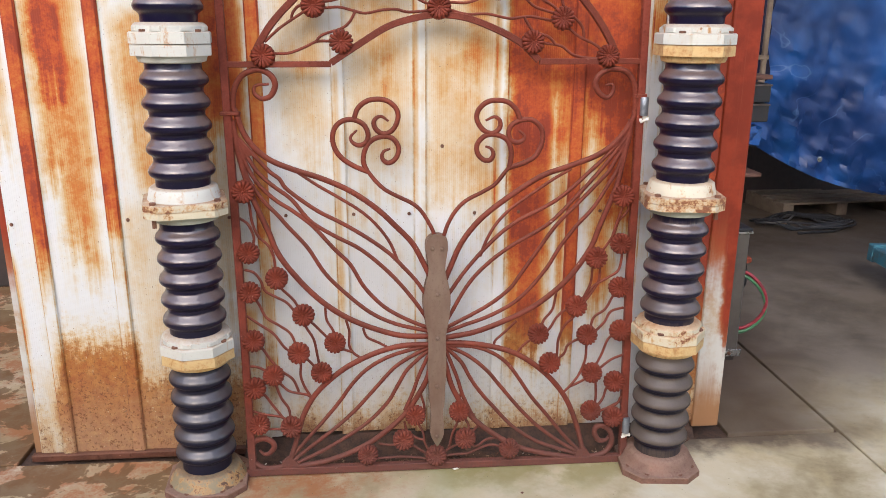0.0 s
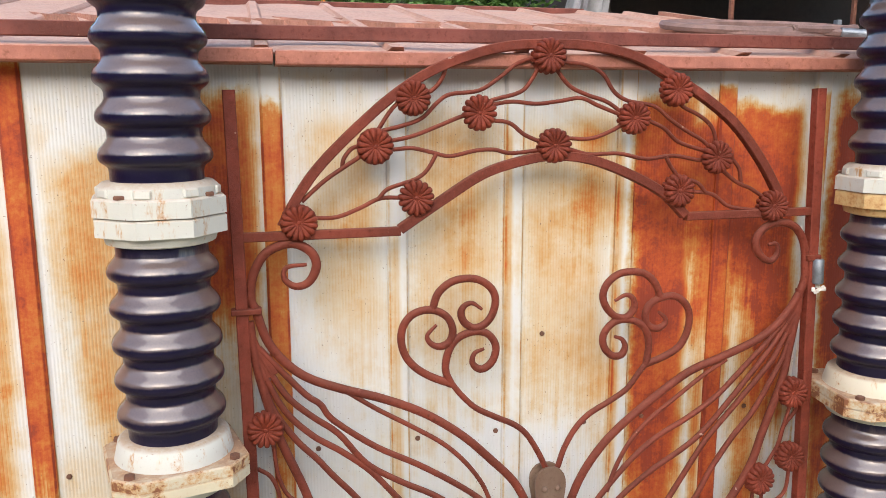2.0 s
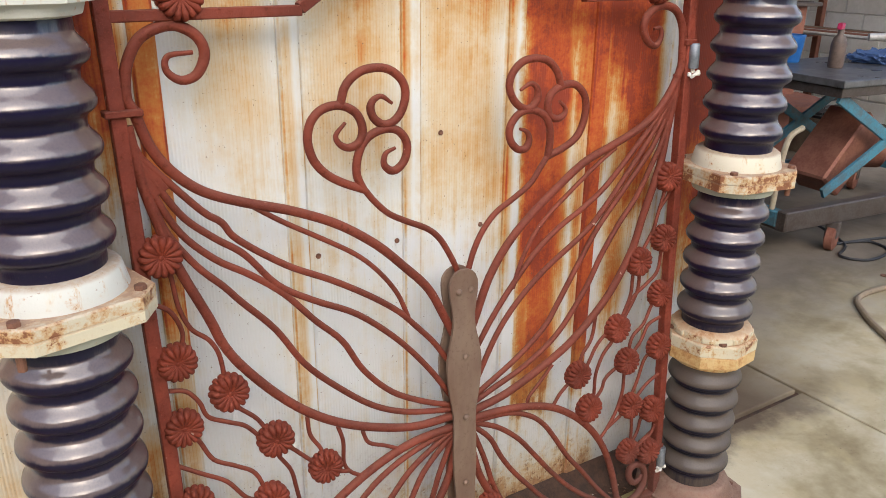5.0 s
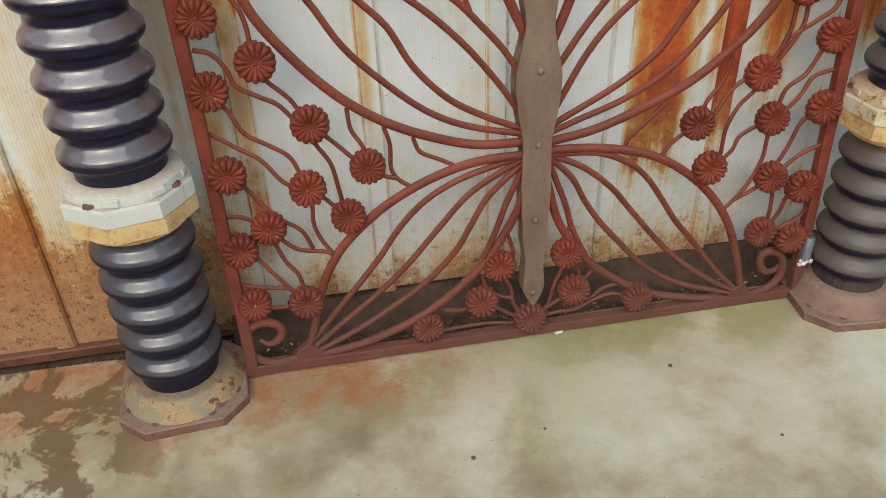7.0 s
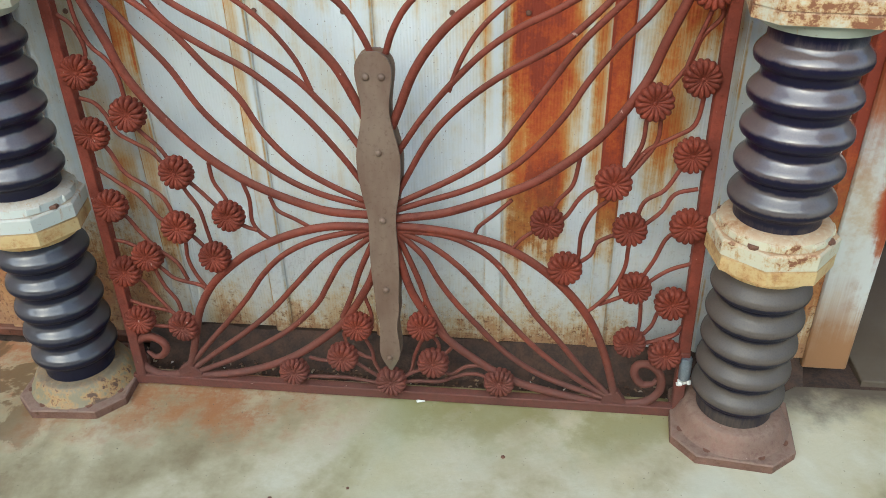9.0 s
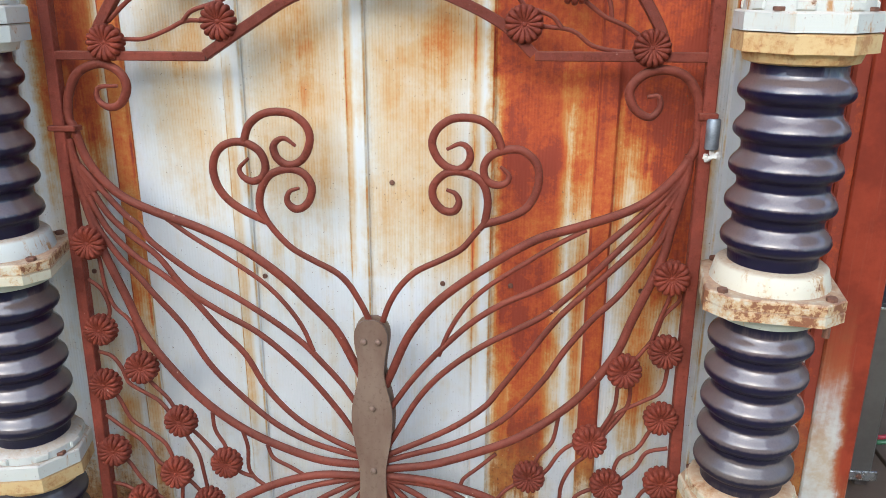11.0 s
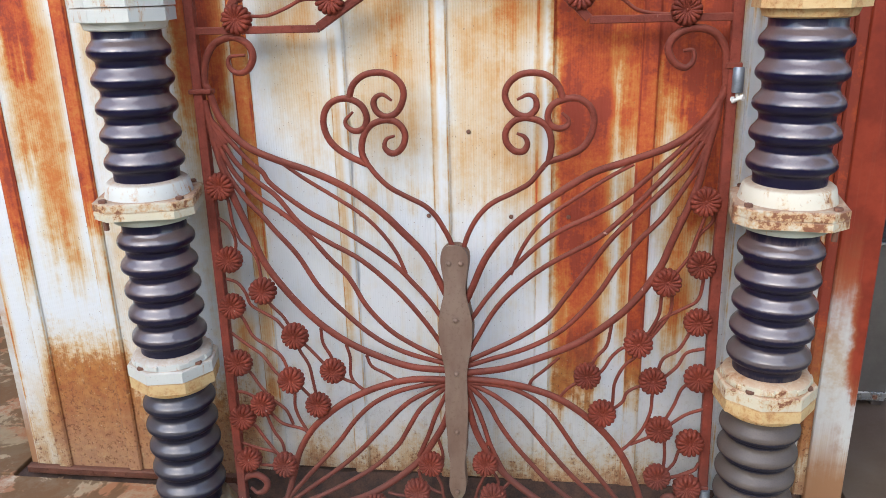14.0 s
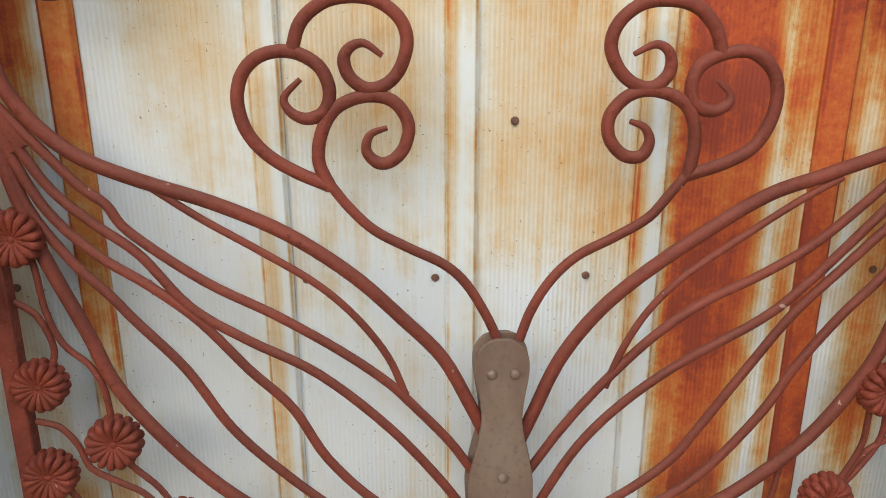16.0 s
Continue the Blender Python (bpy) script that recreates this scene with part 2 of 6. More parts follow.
def rusted_sheet(xa, xb, strip=None):
    """White enamelled sheet between two uprights, with the rust that has run down it in bands."""
    m = Mat("rusted_white_sheet", 0.5, 0.0, 0.4)
    p = m.xyz()
    streak = m.noise(1.0, 5, 0.65, m.where((44, 1, 2.0)))
    cloud = m.noise(7.0, 6, 0.65)
    fine = m.noise(150, 4, 0.7)
    speck = m.noise(42, 6, 0.75)
    wob = m.math("SUBTRACT", m.noise(5.0, 4, vec=m.where((1, 1, 0.5))), 0.5)
    x = m.math("ADD", p[0], m.math("ADD", m.math("MULTIPLY", wob, 0.07), m.math("MULTIPLY", m.math("SUBTRACT", speck, 0.5), 0.025)))
    straight = m.math("ADD", p[0], m.math("MULTIPLY", m.math("SUBTRACT", speck, 0.5), 0.012))
    drift = m.math("MULTIPLY", m.math("SUBTRACT", cloud, 0.5), 0.30)
    ragged = m.math("MULTIPLY", m.math("SUBTRACT", speck, 0.5), 0.34)
    zt = m.math("ADD", p[2], m.math("ADD", m.math("MULTIPLY", drift, 0.7), m.math("MULTIPLY", m.math("SUBTRACT", streak, 0.5), 0.03)))
    zl = m.math("ADD", p[2], m.math("ADD", drift, m.math("ADD", ragged, m.math("MULTIPLY", m.math("SUBTRACT", streak, 0.5), 0.25))))
    zb = m.math("ADD", p[2], m.math("ADD", drift, m.math("MULTIPLY", m.math("SUBTRACT", streak, 0.5), 0.34)))
    total = None
    for x0, x1, z0, z1, deep in STAINS_LEFT + STAINS_MID + STAINS_RIGHT:
        if x1 < xa - 0.03 or x0 > xb + 0.03:
            continue
        s = min(0.035 if deep > 0.6 else 0.065, (x1 - x0) * 0.45)
        q = x if x1 - x0 > 0.07 else straight
        a = m.math("MULTIPLY", m.step(q, x0 - s * 0.4, x0 + s), m.step(q, x1 + s * 0.4, x1 - s))
        b = m.math("MULTIPLY", m.step(zb, z0 - 0.14, z0 + 0.20), m.step(zt, z1 + 0.05, z1 - 0.03)) if z0 > 0 else m.step(zl, z1 + 0.14, z1 - 0.12)
        v = m.math("MULTIPLY", m.math("MULTIPLY", a, b), deep)
        total = v if total is None else m.math("MAXIMUM", total, v)
    if strip:
        z0, z1, deep = strip
        v = m.math("MULTIPLY", m.math("MULTIPLY", m.step(zb, z0 - 0.2, z0 + 0.2), m.step(zt, z1 + 0.03, z1 - 0.02)), deep)
        total = v if total is None else m.math("MAXIMUM", total, v)
    if total is None:
        total = m.math("MULTIPLY", cloud, 0.1)
    grain = m.math("ADD", m.math("MULTIPLY", m.math("SUBTRACT", streak, 0.5), 0.16), m.math("MULTIPLY", m.math("SUBTRACT", speck, 0.5), 0.48))
    grain = m.math("ADD", grain, m.math("MULTIPLY", m.math("SUBTRACT", cloud, 0.5), 0.55))
    grain = m.math("ADD", grain, m.math("MULTIPLY", m.math("SUBTRACT", fine, 0.5), m.step(total, 0.1, 0.7, 0.1, 0.28)))
    mott = m.math("MULTIPLY", m.math("SUBTRACT", m.noise(24, 6, 0.7), 0.5), m.step(p[2], 0.62, 0.42, 0.0, 0.9))
    grain = m.math("ADD", grain, mott)
    flute = m.step(m.math("COSINE", m.math("MULTIPLY", p[0], 2 * math.pi / FLUTE)), -0.7, -0.98)
    grain = m.math("ADD", grain, m.math("MULTIPLY", m.math("MULTIPLY", flute, m.step(total, 0.75, 0.4, 0.12, 1.0)), m.step(m.math("ADD", cloud, m.math("MULTIPLY", total, 0.5)), 0.38, 0.70, 0.05, 0.15)))
    r = m.math("ADD", total, m.math("MULTIPLY", grain, m.step(total, 0.02, 0.85, 0.28, 1.15)))
    # rust creeping in along the lapped edges
    lap = 0.022 if xb - xa > 0.06 else 0.0
    rim = m.math("MINIMUM", m.math("ABSOLUTE", m.math("SUBTRACT", p[0], xa + lap)), m.math("ABSOLUTE", m.math("SUBTRACT", p[0], xb - lap)))
    rim = m.math("MULTIPLY", m.step(rim, 0.0032, 0.0004), m.step(cloud, 0.38, 0.66, 0.04, 0.42))
    r = m.math("ADD", r, rim)
    r = m.math("ADD", r, m.step(m.math("ADD", m.math("MULTIPLY", cloud, 0.6), m.math("MULTIPLY", streak, 0.4)), 0.46, 0.66, 0.0, 0.13))
    c = m.ramp(r, [(0.0, (0.665, 0.68, 0.665)), (0.10, (0.65, 0.635, 0.57)), (0.25, (0.60, 0.495, 0.335)), (0.45, (0.55, 0.335, 0.14)),
                   (0.62, (0.51, 0.19, 0.042)), (0.78, (0.47, 0.108, 0.022)), (0.90, (0.40, 0.066, 0.017)), (1.0, (0.27, 0.044, 0.019))])
    # ochre scale, pitted and flecked, where splashed soil lies on the foot of the sheets
    scab, fleck = m.noise(34, 6, 0.75), m.noise(95, 4, 0.7)
    foot = m.math("MULTIPLY", m.step(m.math("ADD", p[2], m.math("MULTIPLY", m.math("SUBTRACT", cloud, 0.5), 0.5)), 0.62, 0.40), m.step(total, 0.18, 0.5))
    ochre = m.mix(m.step(scab, 0.34, 0.62), (0.42, 0.185, 0.045), (0.30, 0.10, 0.024))
    ochre = m.mix(m.step(fleck, 0.60, 0.66), ochre, (0.14, 0.06, 0.025))
    ochre = m.mix(m.step(fleck, 0.36, 0.31), ochre, (0.56, 0.43, 0.25))
    c = m.mix(m.math("MULTIPLY", foot, m.step(r, 0.25, 0.55, 0.0, 0.85)), c, ochre)
    dirt = m.math("MULTIPLY", m.step(m.math("ADD", p[2], m.math("MULTIPLY", cloud, 0.25)), 0.55, 0.12), 0.35)
    c = m.mix(dirt, c, (0.36, 0.31, 0.22))
    pits = m.math("MULTIPLY", m.step(m.noise(190, 2), 0.70, 0.73), m.step(m.noise(5, 3), 0.36, 0.56, 0.1, 0.9))
    c = m.mix(pits, c, (0.16, 0.1, 0.06))
    # rust pinpricks low down
    low = m.math("MULTIPLY", m.step(p[2], 0.60, 0.2), m.step(m.noise(80, 5, 0.75), 0.54, 0.62))
    c = m.mix(m.math("MULTIPLY", low, m.step(total, 0.1, 0.4, 0.16, 0.8)), c, (0.15, 0.055, 0.02))
    m.color(c)
    m.rough(m.step(r, 0.1, 0.6, 0.42, 0.8))
    m.bump(m.math("ADD", fine, m.math("MULTIPLY", r, 0.6)), 0.16, 0.003)
    return m.m


def corner_paint():
    """The shed's end sheet: red oxide over white, worn through low down."""
    m = Mat("corner_red_oxide", 0.6, 0.0, 0.25)
    p = m.xyz()
    n1, n2 = m.noise(9, 5, 0.65), m.noise(1.0, 5, 0.65, m.where((90, 20, 2.2)))
    c = m.mix(m.step(n1, 0.35, 0.65), (0.20, 0.027, 0.011), (0.29, 0.042, 0.016))
    c = m.mix(m.math("MULTIPLY", m.step(n2, 0.56, 0.70), 0.5), c, (0.28, 0.075, 0.04))
    edge = m.math("ADD", p[2], m.math("ADD", m.math("MULTIPLY", m.math("SUBTRACT", n2, 0.5), 0.16), m.math("MULTIPLY", m.math("SUBTRACT", n1, 0.5), 0.3)))
    side = m.step(m.math("ADD", p[0], m.math("MULTIPLY", m.math("SUBTRACT", n1, 0.5), 0.04)), 1.062, 1.108)
    edge = m.math("ADD", edge, m.math("MULTIPLY", side, m.step(edge, 0.15, 0.45, 0.0, 0.42)))
    worn = m.step(edge, 0.92, 0.50)
    pale = m.mix(m.step(n1, 0.42, 0.65), (0.56, 0.55, 0.50), (0.47, 0.36, 0.24))
    pale = m.mix(m.step(edge, 0.34, 0.10), pale, (0.33, 0.17, 0.08))
    m.color(m.mix(worn, c, m.mix(m.step(worn, 0.2, 0.9), (0.5, 0.2, 0.07), pale)))
    m.bump(m.math("ADD", n2, m.noise(140, 4)), 0.2, 0.003)
    return m.m


CORNER = corner_paint()
SILL = red_oxide("sill_rust", (0.14, 0.055, 0.032), (0.22, 0.11, 0.07), 0.5)


def concrete():
    m = Mat("stained_concrete", 0.75, 0.0, 0.35)
    p = m.xyz()
    big, mid, fine = m.noise(1.7, 6, 0.62), m.noise(5.5, 7, 0.66), m.noise(70, 5, 0.7)
    blot = m.noise(3.1, 5, 0.6, distortion=0.6)
    tone = m.math("ADD", m.math("MULTIPLY", big, 0.45), m.math("ADD", m.math("MULTIPLY", mid, 0.3), m.math("MULTIPLY", blot, 0.25)))
    c = m.ramp(tone, [(0.38, (0.24, 0.18, 0.095)), (0.45, (0.36, 0.297, 0.172)), (0.5, (0.47, 0.40, 0.255)), (0.54, (0.545, 0.485, 0.34)), (0.6, (0.63, 0.585, 0.45))])
    c = m.mix(m.math("MULTIPLY", m.step(blot, 0.50, 0.66), 0.45), c, (0.50, 0.40, 0.21))
    # trodden grey-brown workshop floor, with the roof's shade put into its colour
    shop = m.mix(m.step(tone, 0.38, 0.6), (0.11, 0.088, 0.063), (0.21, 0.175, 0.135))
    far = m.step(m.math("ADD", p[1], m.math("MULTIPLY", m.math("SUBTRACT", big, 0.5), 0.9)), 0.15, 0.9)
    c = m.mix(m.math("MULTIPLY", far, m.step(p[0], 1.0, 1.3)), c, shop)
    # deeper shade under the tarp, painted as dark brown
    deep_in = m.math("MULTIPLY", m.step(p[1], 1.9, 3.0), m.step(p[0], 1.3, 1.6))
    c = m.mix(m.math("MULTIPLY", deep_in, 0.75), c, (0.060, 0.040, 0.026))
    # damp and moss along the gate's foot
    edge = m.step(m.math("ADD", p[1], m.math("MULTIPLY", m.math("SUBTRACT", mid, 0.5), 0.5)), -0.24, 0.0)
    moss = m.math("MULTIPLY", edge, m.math("MULTIPLY", m.step(p[0], -0.12, 0.08), m.step(p[0], 0.95, 0.6)))
    c = m.mix(m.math("MULTIPLY", moss, m.step(mid, 0.36, 0.56, 0.15, 0.75)), c, (0.24, 0.205, 0.06))
    spill = m.math("MULTIPLY", m.step(m.math("ADD", m.math("ABSOLUTE", p[0]), m.math("MULTIPLY", mid, 0.3)), 0.34, 0.16), m.step(m.math("ADD", p[1], m.math("MULTIPLY", mid, 0.3)), -0.45, 0.05))
    c = m.mix(m.math("MULTIPLY", spill, 0.28), c, (0.24, 0.25, 0.07))
    rust = m.math("MULTIPLY", m.step(m.math("ADD", p[1], m.math("MULTIPLY", m.math("SUBTRACT", mid, 0.5), 0.55)), -0.24, -0.04), m.step(p[0], 0.05, -0.3))
    c = m.mix(m.math("MULTIPLY", rust, m.step(m.math("ADD", mid, m.math("MULTIPLY", m.math("SUBTRACT", fine, 0.5), 0.25)), 0.40, 0.58, 0.20, 0.9)), c, (0.33, 0.125, 0.045))
    ring = m.math("MULTIPLY", m.step(m.math("ADD", p[1], m.math("MULTIPLY", m.math("SUBTRACT", mid, 0.5), 0.4)), -0.24, -0.15), m.math("MULTIPLY", m.step(p[0], -0.15, -0.35), m.step(p[0], -1.0, -0.85)))
    c = m.mix(m.math("MULTIPLY", ring, m.step(m.noise(18, 6, 0.7), 0.42, 0.66, 0.0, 0.6)), c, (0.36, 0.16, 0.06))
    # scabbed brown skin by the shed's other end
    left = m.math("MULTIPLY", m.step(p[0], -0.72, -1.0), m.step(m.math("ADD", p[1], m.math("MULTIPLY", big, 0.5)), -0.7, 0.0))
    scab = m.step(m.noise(6.5, 6, 0.62, distortion=0.4), 0.46, 0.50)
    c = m.mix(m.math("MULTIPLY", left, m.math("MULTIPLY", scab, 0.85)), c, (0.15, 0.085, 0.035))
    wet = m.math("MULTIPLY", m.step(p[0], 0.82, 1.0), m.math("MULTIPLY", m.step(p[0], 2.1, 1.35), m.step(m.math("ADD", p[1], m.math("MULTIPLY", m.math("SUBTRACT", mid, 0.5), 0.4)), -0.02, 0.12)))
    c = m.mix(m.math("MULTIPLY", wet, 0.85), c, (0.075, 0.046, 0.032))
    c = m.mix(m.math("MULTIPLY", m.step(m.noise(110, 2), 0.70, 0.74), 0.8), c, (0.12, 0.09, 0.06))
    m.color(c)
    m.rough(m.step(mid, 0.3, 0.7, 0.6, 0.9))
    m.bump(m.math("ADD", fine, m.math("MULTIPLY", mid, 1.4)), 0.18, 0.006)
    return m.m


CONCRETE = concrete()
DIRT = plain("dark_dirt", (0.105, 0.058, 0.038), (0.045, 0.028, 0.019), 26, 0.95, 0, 0.8)
BOLT = plain("bolt_rust", (0.22, 0.1, 0.06), None, 60, 0.75, 0.2)
ZINC = plain("zinc", (0.30, 0.33, 0.36), (0.2, 0.22, 0.24), 40, 0.45, 0.6)
CHALK = plain("white_droppings", (0.8, 0.78, 0.72), (0.6, 0.56, 0.48), 60, 0.9)

# ---- mesh tools ----
def mesh_of(bm, name, mat, smooth=False):
    bmesh.ops.recalc_face_normals(bm, faces=bm.faces[:])
    me = bpy.data.meshes.new(name)
    bm.to_mesh(me)
    bm.free()
    me.materials.append(mat)
    if smooth:
        me.shade_smooth()
        me.set_sharp_from_angle(angle=radians(42))
    return me


def part(name, bm, mat, parent=None, label="", smooth=False, m=None):
    """Links a bmesh (or a mesh) as one object under a thing."""
    me = bm if isinstance(bm, bpy.types.Mesh) else mesh_of(bm, name, mat, smooth)
    ob = new(name, me)
    if parent is not None:
        ob.parent = parent
    if m is not None:
        ob.matrix_basis = m
    if label:
        tagged(ob, label)
    return ob


def thing(name, label, category, m=None, group="", kind=""):
    ob = new(name)
    ob.empty_display_size = 0.05
    if m is not None:
        ob.matrix_basis = m
    return tagged(ob, label, category, group, kind)


def box(bm, lo, hi, bevel=0.0, m=None):
    """A box from corner to corner, with worn edges."""
    r = bmesh.ops.create_cube(bm, size=1.0)
    vs = r["verts"]
    for v in vs:
        v.co = Vector([lo[i] + (v.co[i] + 0.5) * (hi[i] - lo[i]) for i in range(3)])
    if bevel:
        es = list({e for v in vs for e in v.link_edges})
        out = bmesh.ops.bevel(bm, geom=es, offset=bevel, segments=1, affect="EDGES")
        vs = list({v for v in out["verts"]} | {v for v in vs if v.is_valid})
    if m is not None:
        bmesh.ops.transform(bm, matrix=m, verts=[v for v in vs if v.is_valid])
    return bm


def boxed(lo, hi, bevel=0.003, m=None):
    return box(bmesh.new(), lo, hi, bevel, m)


def lathe(profile, n=40, bm=None, at=(0, 0)):
    """Turns (radius, z) pairs round the z axis."""
    bm = bm or bmesh.new()
    rings = []
    for r, z in profile:
        rings.append([bm.verts.new((at[0] + r * math.cos(2 * math.pi * k / n), at[1] + r * math.sin(2 * math.pi * k / n), z)) for k in range(n)])
    for a, b in zip(rings, rings[1:]):
        for k in range(n):
            bm.faces.new((a[k], a[(k + 1) % n], b[(k + 1) % n], b[k]))
    bm.faces.new(rings[0][::-1])
    bm.faces.new(rings[-1])
    return bm


def prism(outline, z0, z1, bevel=0.0, bm=None):
    """A plate: an outline in x, y between two heights."""
    bm = bm or bmesh.new()
    lo = [bm.verts.new((x, y, z0)) for x, y in outline]
    hi = [bm.verts.new((x, y, z1)) for x, y in outline]
    n = len(outline)
    bm.faces.new(lo[::-1])
    top = bm.faces.new(hi)
    for k in range(n):
        bm.faces.new((lo[k], lo[(k + 1) % n], hi[(k + 1) % n], hi[k]))
    if bevel:
        bmesh.ops.bevel(bm, geom=list(top.edges), offset=bevel, segments=1, affect="EDGES")
    return bm


def curve_points(pts, fine=5):
    """A smooth line through points (Catmull-Rom)."""
    p = [Vector(q) for q in pts]
    if len(p) < 3:
        return p
    ext = [2 * p[0] - p[1]] + p + [2 * p[-1] - p[-2]]
    out = []
    for a, b, c, d in zip(ext, ext[1:], ext[2:], ext[3:]):
        for k in range(fine):
            t = k / fine
            out.append(0.5 * (2 * b + (c - a) * t + (2 * a - 5 * b + 4 * c - d) * t * t + (3 * b - a - 3 * c + d) * t ** 3))
    return out + [p[-1]]


def tube(path, radius, n=8, bm=None, taper=1.0, tip=1.0):
    """A round bar or hose along a line in space."""
    bm = bm or bmesh.new()
    side = None
    rings = []
    for k, q in enumerate(path):
        d = (path[min(k + 1, len(path) - 1)] - path[max(k - 1, 0)]).normalized()
        if side is None:
            side = d.orthogonal().normalized()
        side = (side - d * side.dot(d)).normalized()
        other = d.cross(side)
        r = radius * (1 + (taper - 1) * max(0.0, k / max(1, len(path) - 1) - 0.78) / 0.22)
        r *= 1 + (tip - 1) * max(0.0, 1 - k / max(1, len(path) - 1) / 0.20)
        rings.append([bm.verts.new(q + r * (math.cos(a) * side + math.sin(a) * other)) for a in [2 * math.pi * j / n for j in range(n)]])
    for a, b in zip(rings, rings[1:]):
        for j in range(n):
            bm.faces.new((a[j], a[(j + 1) % n], b[(j + 1) % n], b[j]))
    bm.faces.new(rings[0][::-1])
    bm.faces.new(rings[-1])
    return bm


def flat_bar(path, wide, deep, bm=None, bevel=0.002):
    """A bar of rectangular section along a line in the gate's own plane (x, z)."""
    bm = bm or bmesh.new()
    w, d, b = wide / 2, deep / 2, bevel
    sect = [(-w + b, -d), (w - b, -d), (w, -d + b), (w, d - b), (w - b, d), (-w + b, d), (-w, d - b), (-w, -d + b)]
    rings = []
    for k, q in enumerate(path):
        t = (path[min(k + 1, len(path) - 1)] - path[max(k - 1, 0)]).normalized()
        nrm = Vector((-t.z, 0, t.x))
        rings.append([bm.verts.new(q + nrm * s + Vector((0, v, 0))) for s, v in sect])
    n = len(sect)
    for a, c in zip(rings, rings[1:]):
        for j in range(n):
            bm.faces.new((a[j], a[(j + 1) % n], c[(j + 1) % n], c[j]))
    bm.faces.new(rings[0][::-1])
    bm.faces.new(rings[-1])
    return bm

# ---- ground ----
ground = tagged(part("ground", boxed((-150, -150, -0.6), (150, 150, -0.018), 0), DIRT), "dark damp dirt under and between the slabs", "ground", kind="structure")


def slab(outline):
    return part("slab", prism(outline, -0.1, 0.0, 0.003), CONCRETE, ground)


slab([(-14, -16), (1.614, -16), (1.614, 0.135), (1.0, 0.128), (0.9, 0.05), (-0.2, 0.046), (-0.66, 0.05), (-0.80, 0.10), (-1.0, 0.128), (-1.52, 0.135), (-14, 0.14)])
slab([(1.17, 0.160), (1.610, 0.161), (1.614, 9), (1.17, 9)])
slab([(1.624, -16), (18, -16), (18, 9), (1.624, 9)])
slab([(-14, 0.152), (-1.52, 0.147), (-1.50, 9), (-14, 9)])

# ---- shed: front of ribbed sheets, low metal roof ----
WALL_Y = 0.17
shed = thing("shed", "low rust-streaked white ribbed steel shed with red roof", "shed")
RIBS = [-1.333, -1.085, -0.845, -0.585, -0.317, -0.043, 0.237, 0.500, 0.765, 1.005]


def ribbed_panel(x0, x1, z0, z1):
    """One wall sheet with fine upright flutes, 6 mm thick at the rim."""
    bm = bmesh.new()
    cols = []
    n = max(2, int((x1 - x0) / 0.00087))
    for k in range(n + 1):
        x = x0 + (x1 - x0) * k / n
        edge = min(x - x0, x1 - x) > 0.006
        cols.append((x, WALL_Y - (0.00024 * math.cos(x * 2 * math.pi / FLUTE) if edge else 0)))
    rows = []
    for z in (z0, z1):
        rows.append(([bm.verts.new((x, y, z)) for x, y in cols], [bm.verts.new((x, WALL_Y + 0.006, z)) for x, _ in cols]))
    (a, a2), (b, b2) = rows
    for k in range(n):
        bm.faces.new((a[k], a[k + 1], b[k + 1], b[k]))
        bm.faces.new((a2[k], b2[k], b2[k + 1], a2[k + 1]))
        bm.faces.new((a[k], a2[k], a2[k + 1], a[k + 1]))
    bm.faces.new((a[0], b[0], b2[0], a2[0]))
    bm.faces.new((a[n], a2[n], b2[n], b[n]))
    return bm


def wall_rib(x, z0, z1, wide=0.046, deep=0.012):
    out = [(x - wide / 2, WALL_Y + 0.004), (x - wide / 2, WALL_Y - deep * 0.55), (x - wide / 2 + 0.006, WALL_Y - deep),
           (x + wide / 2 - 0.006, WALL_Y - deep), (x + wide / 2, WALL_Y - deep * 0.55), (x + wide / 2, WALL_Y + 0.004)]
    return prism(out, z0, z1)


edges = [-1.455] + RIBS + [1.012]
for a, b in zip(edges, edges[1:]):
    if b - a > 0.06:
        foot = 0.055 + 0.02 * random.random() if a > -0.7 else 0.029
        part("panel", ribbed_panel(a + 0.018, b - 0.018, foot, 1.80), rusted_sheet(a, b), shed)
RUSTY = {-1.333: (0.72, 1.80, 0.80), -1.085: (0.85, 1.78, 0.76), -0.585: (0.80, 1.675, 0.70), 0.500: (0.40, 1.70, 0.84), -0.845: (1.05, 1.7, 0.6), 0.765: (1.50, 1.70, 0.6), 1.005: (0.22, 1.8, 1.0)}
for x in RIBS:
    part("rib", wall_rib(x, 0.03 if x < -0.7 else 0.065, 1.795), rusted_sheet(x - 0.02, x + 0.02, RUSTY.get(x)), shed)
part("corner_panel", boxed((1.012, WALL_Y - 0.020, 0.04), (1.118, WALL_Y + 0.02, 1.80), 0.004), CORNER, shed)


def end_wall(x0, x1, y0):
    """A gable sheet cut to the slope of the roof."""
    bm = bmesh.new()
    sides = [[bm.verts.new((x, y, z)) for y, z in ((y0, 0.03), (1.72, 0.03), (1.72, 2.05), (y0, 1.78))] for x in (x0, x1)]
    bm.faces.new(sides[0])
    bm.faces.new(sides[1][::-1])
    for k in range(4):
        bm.faces.new((sides[0][k], sides[0][(k + 1) % 4], sides[1][(k + 1) % 4], sides[1][k]))
    return bm


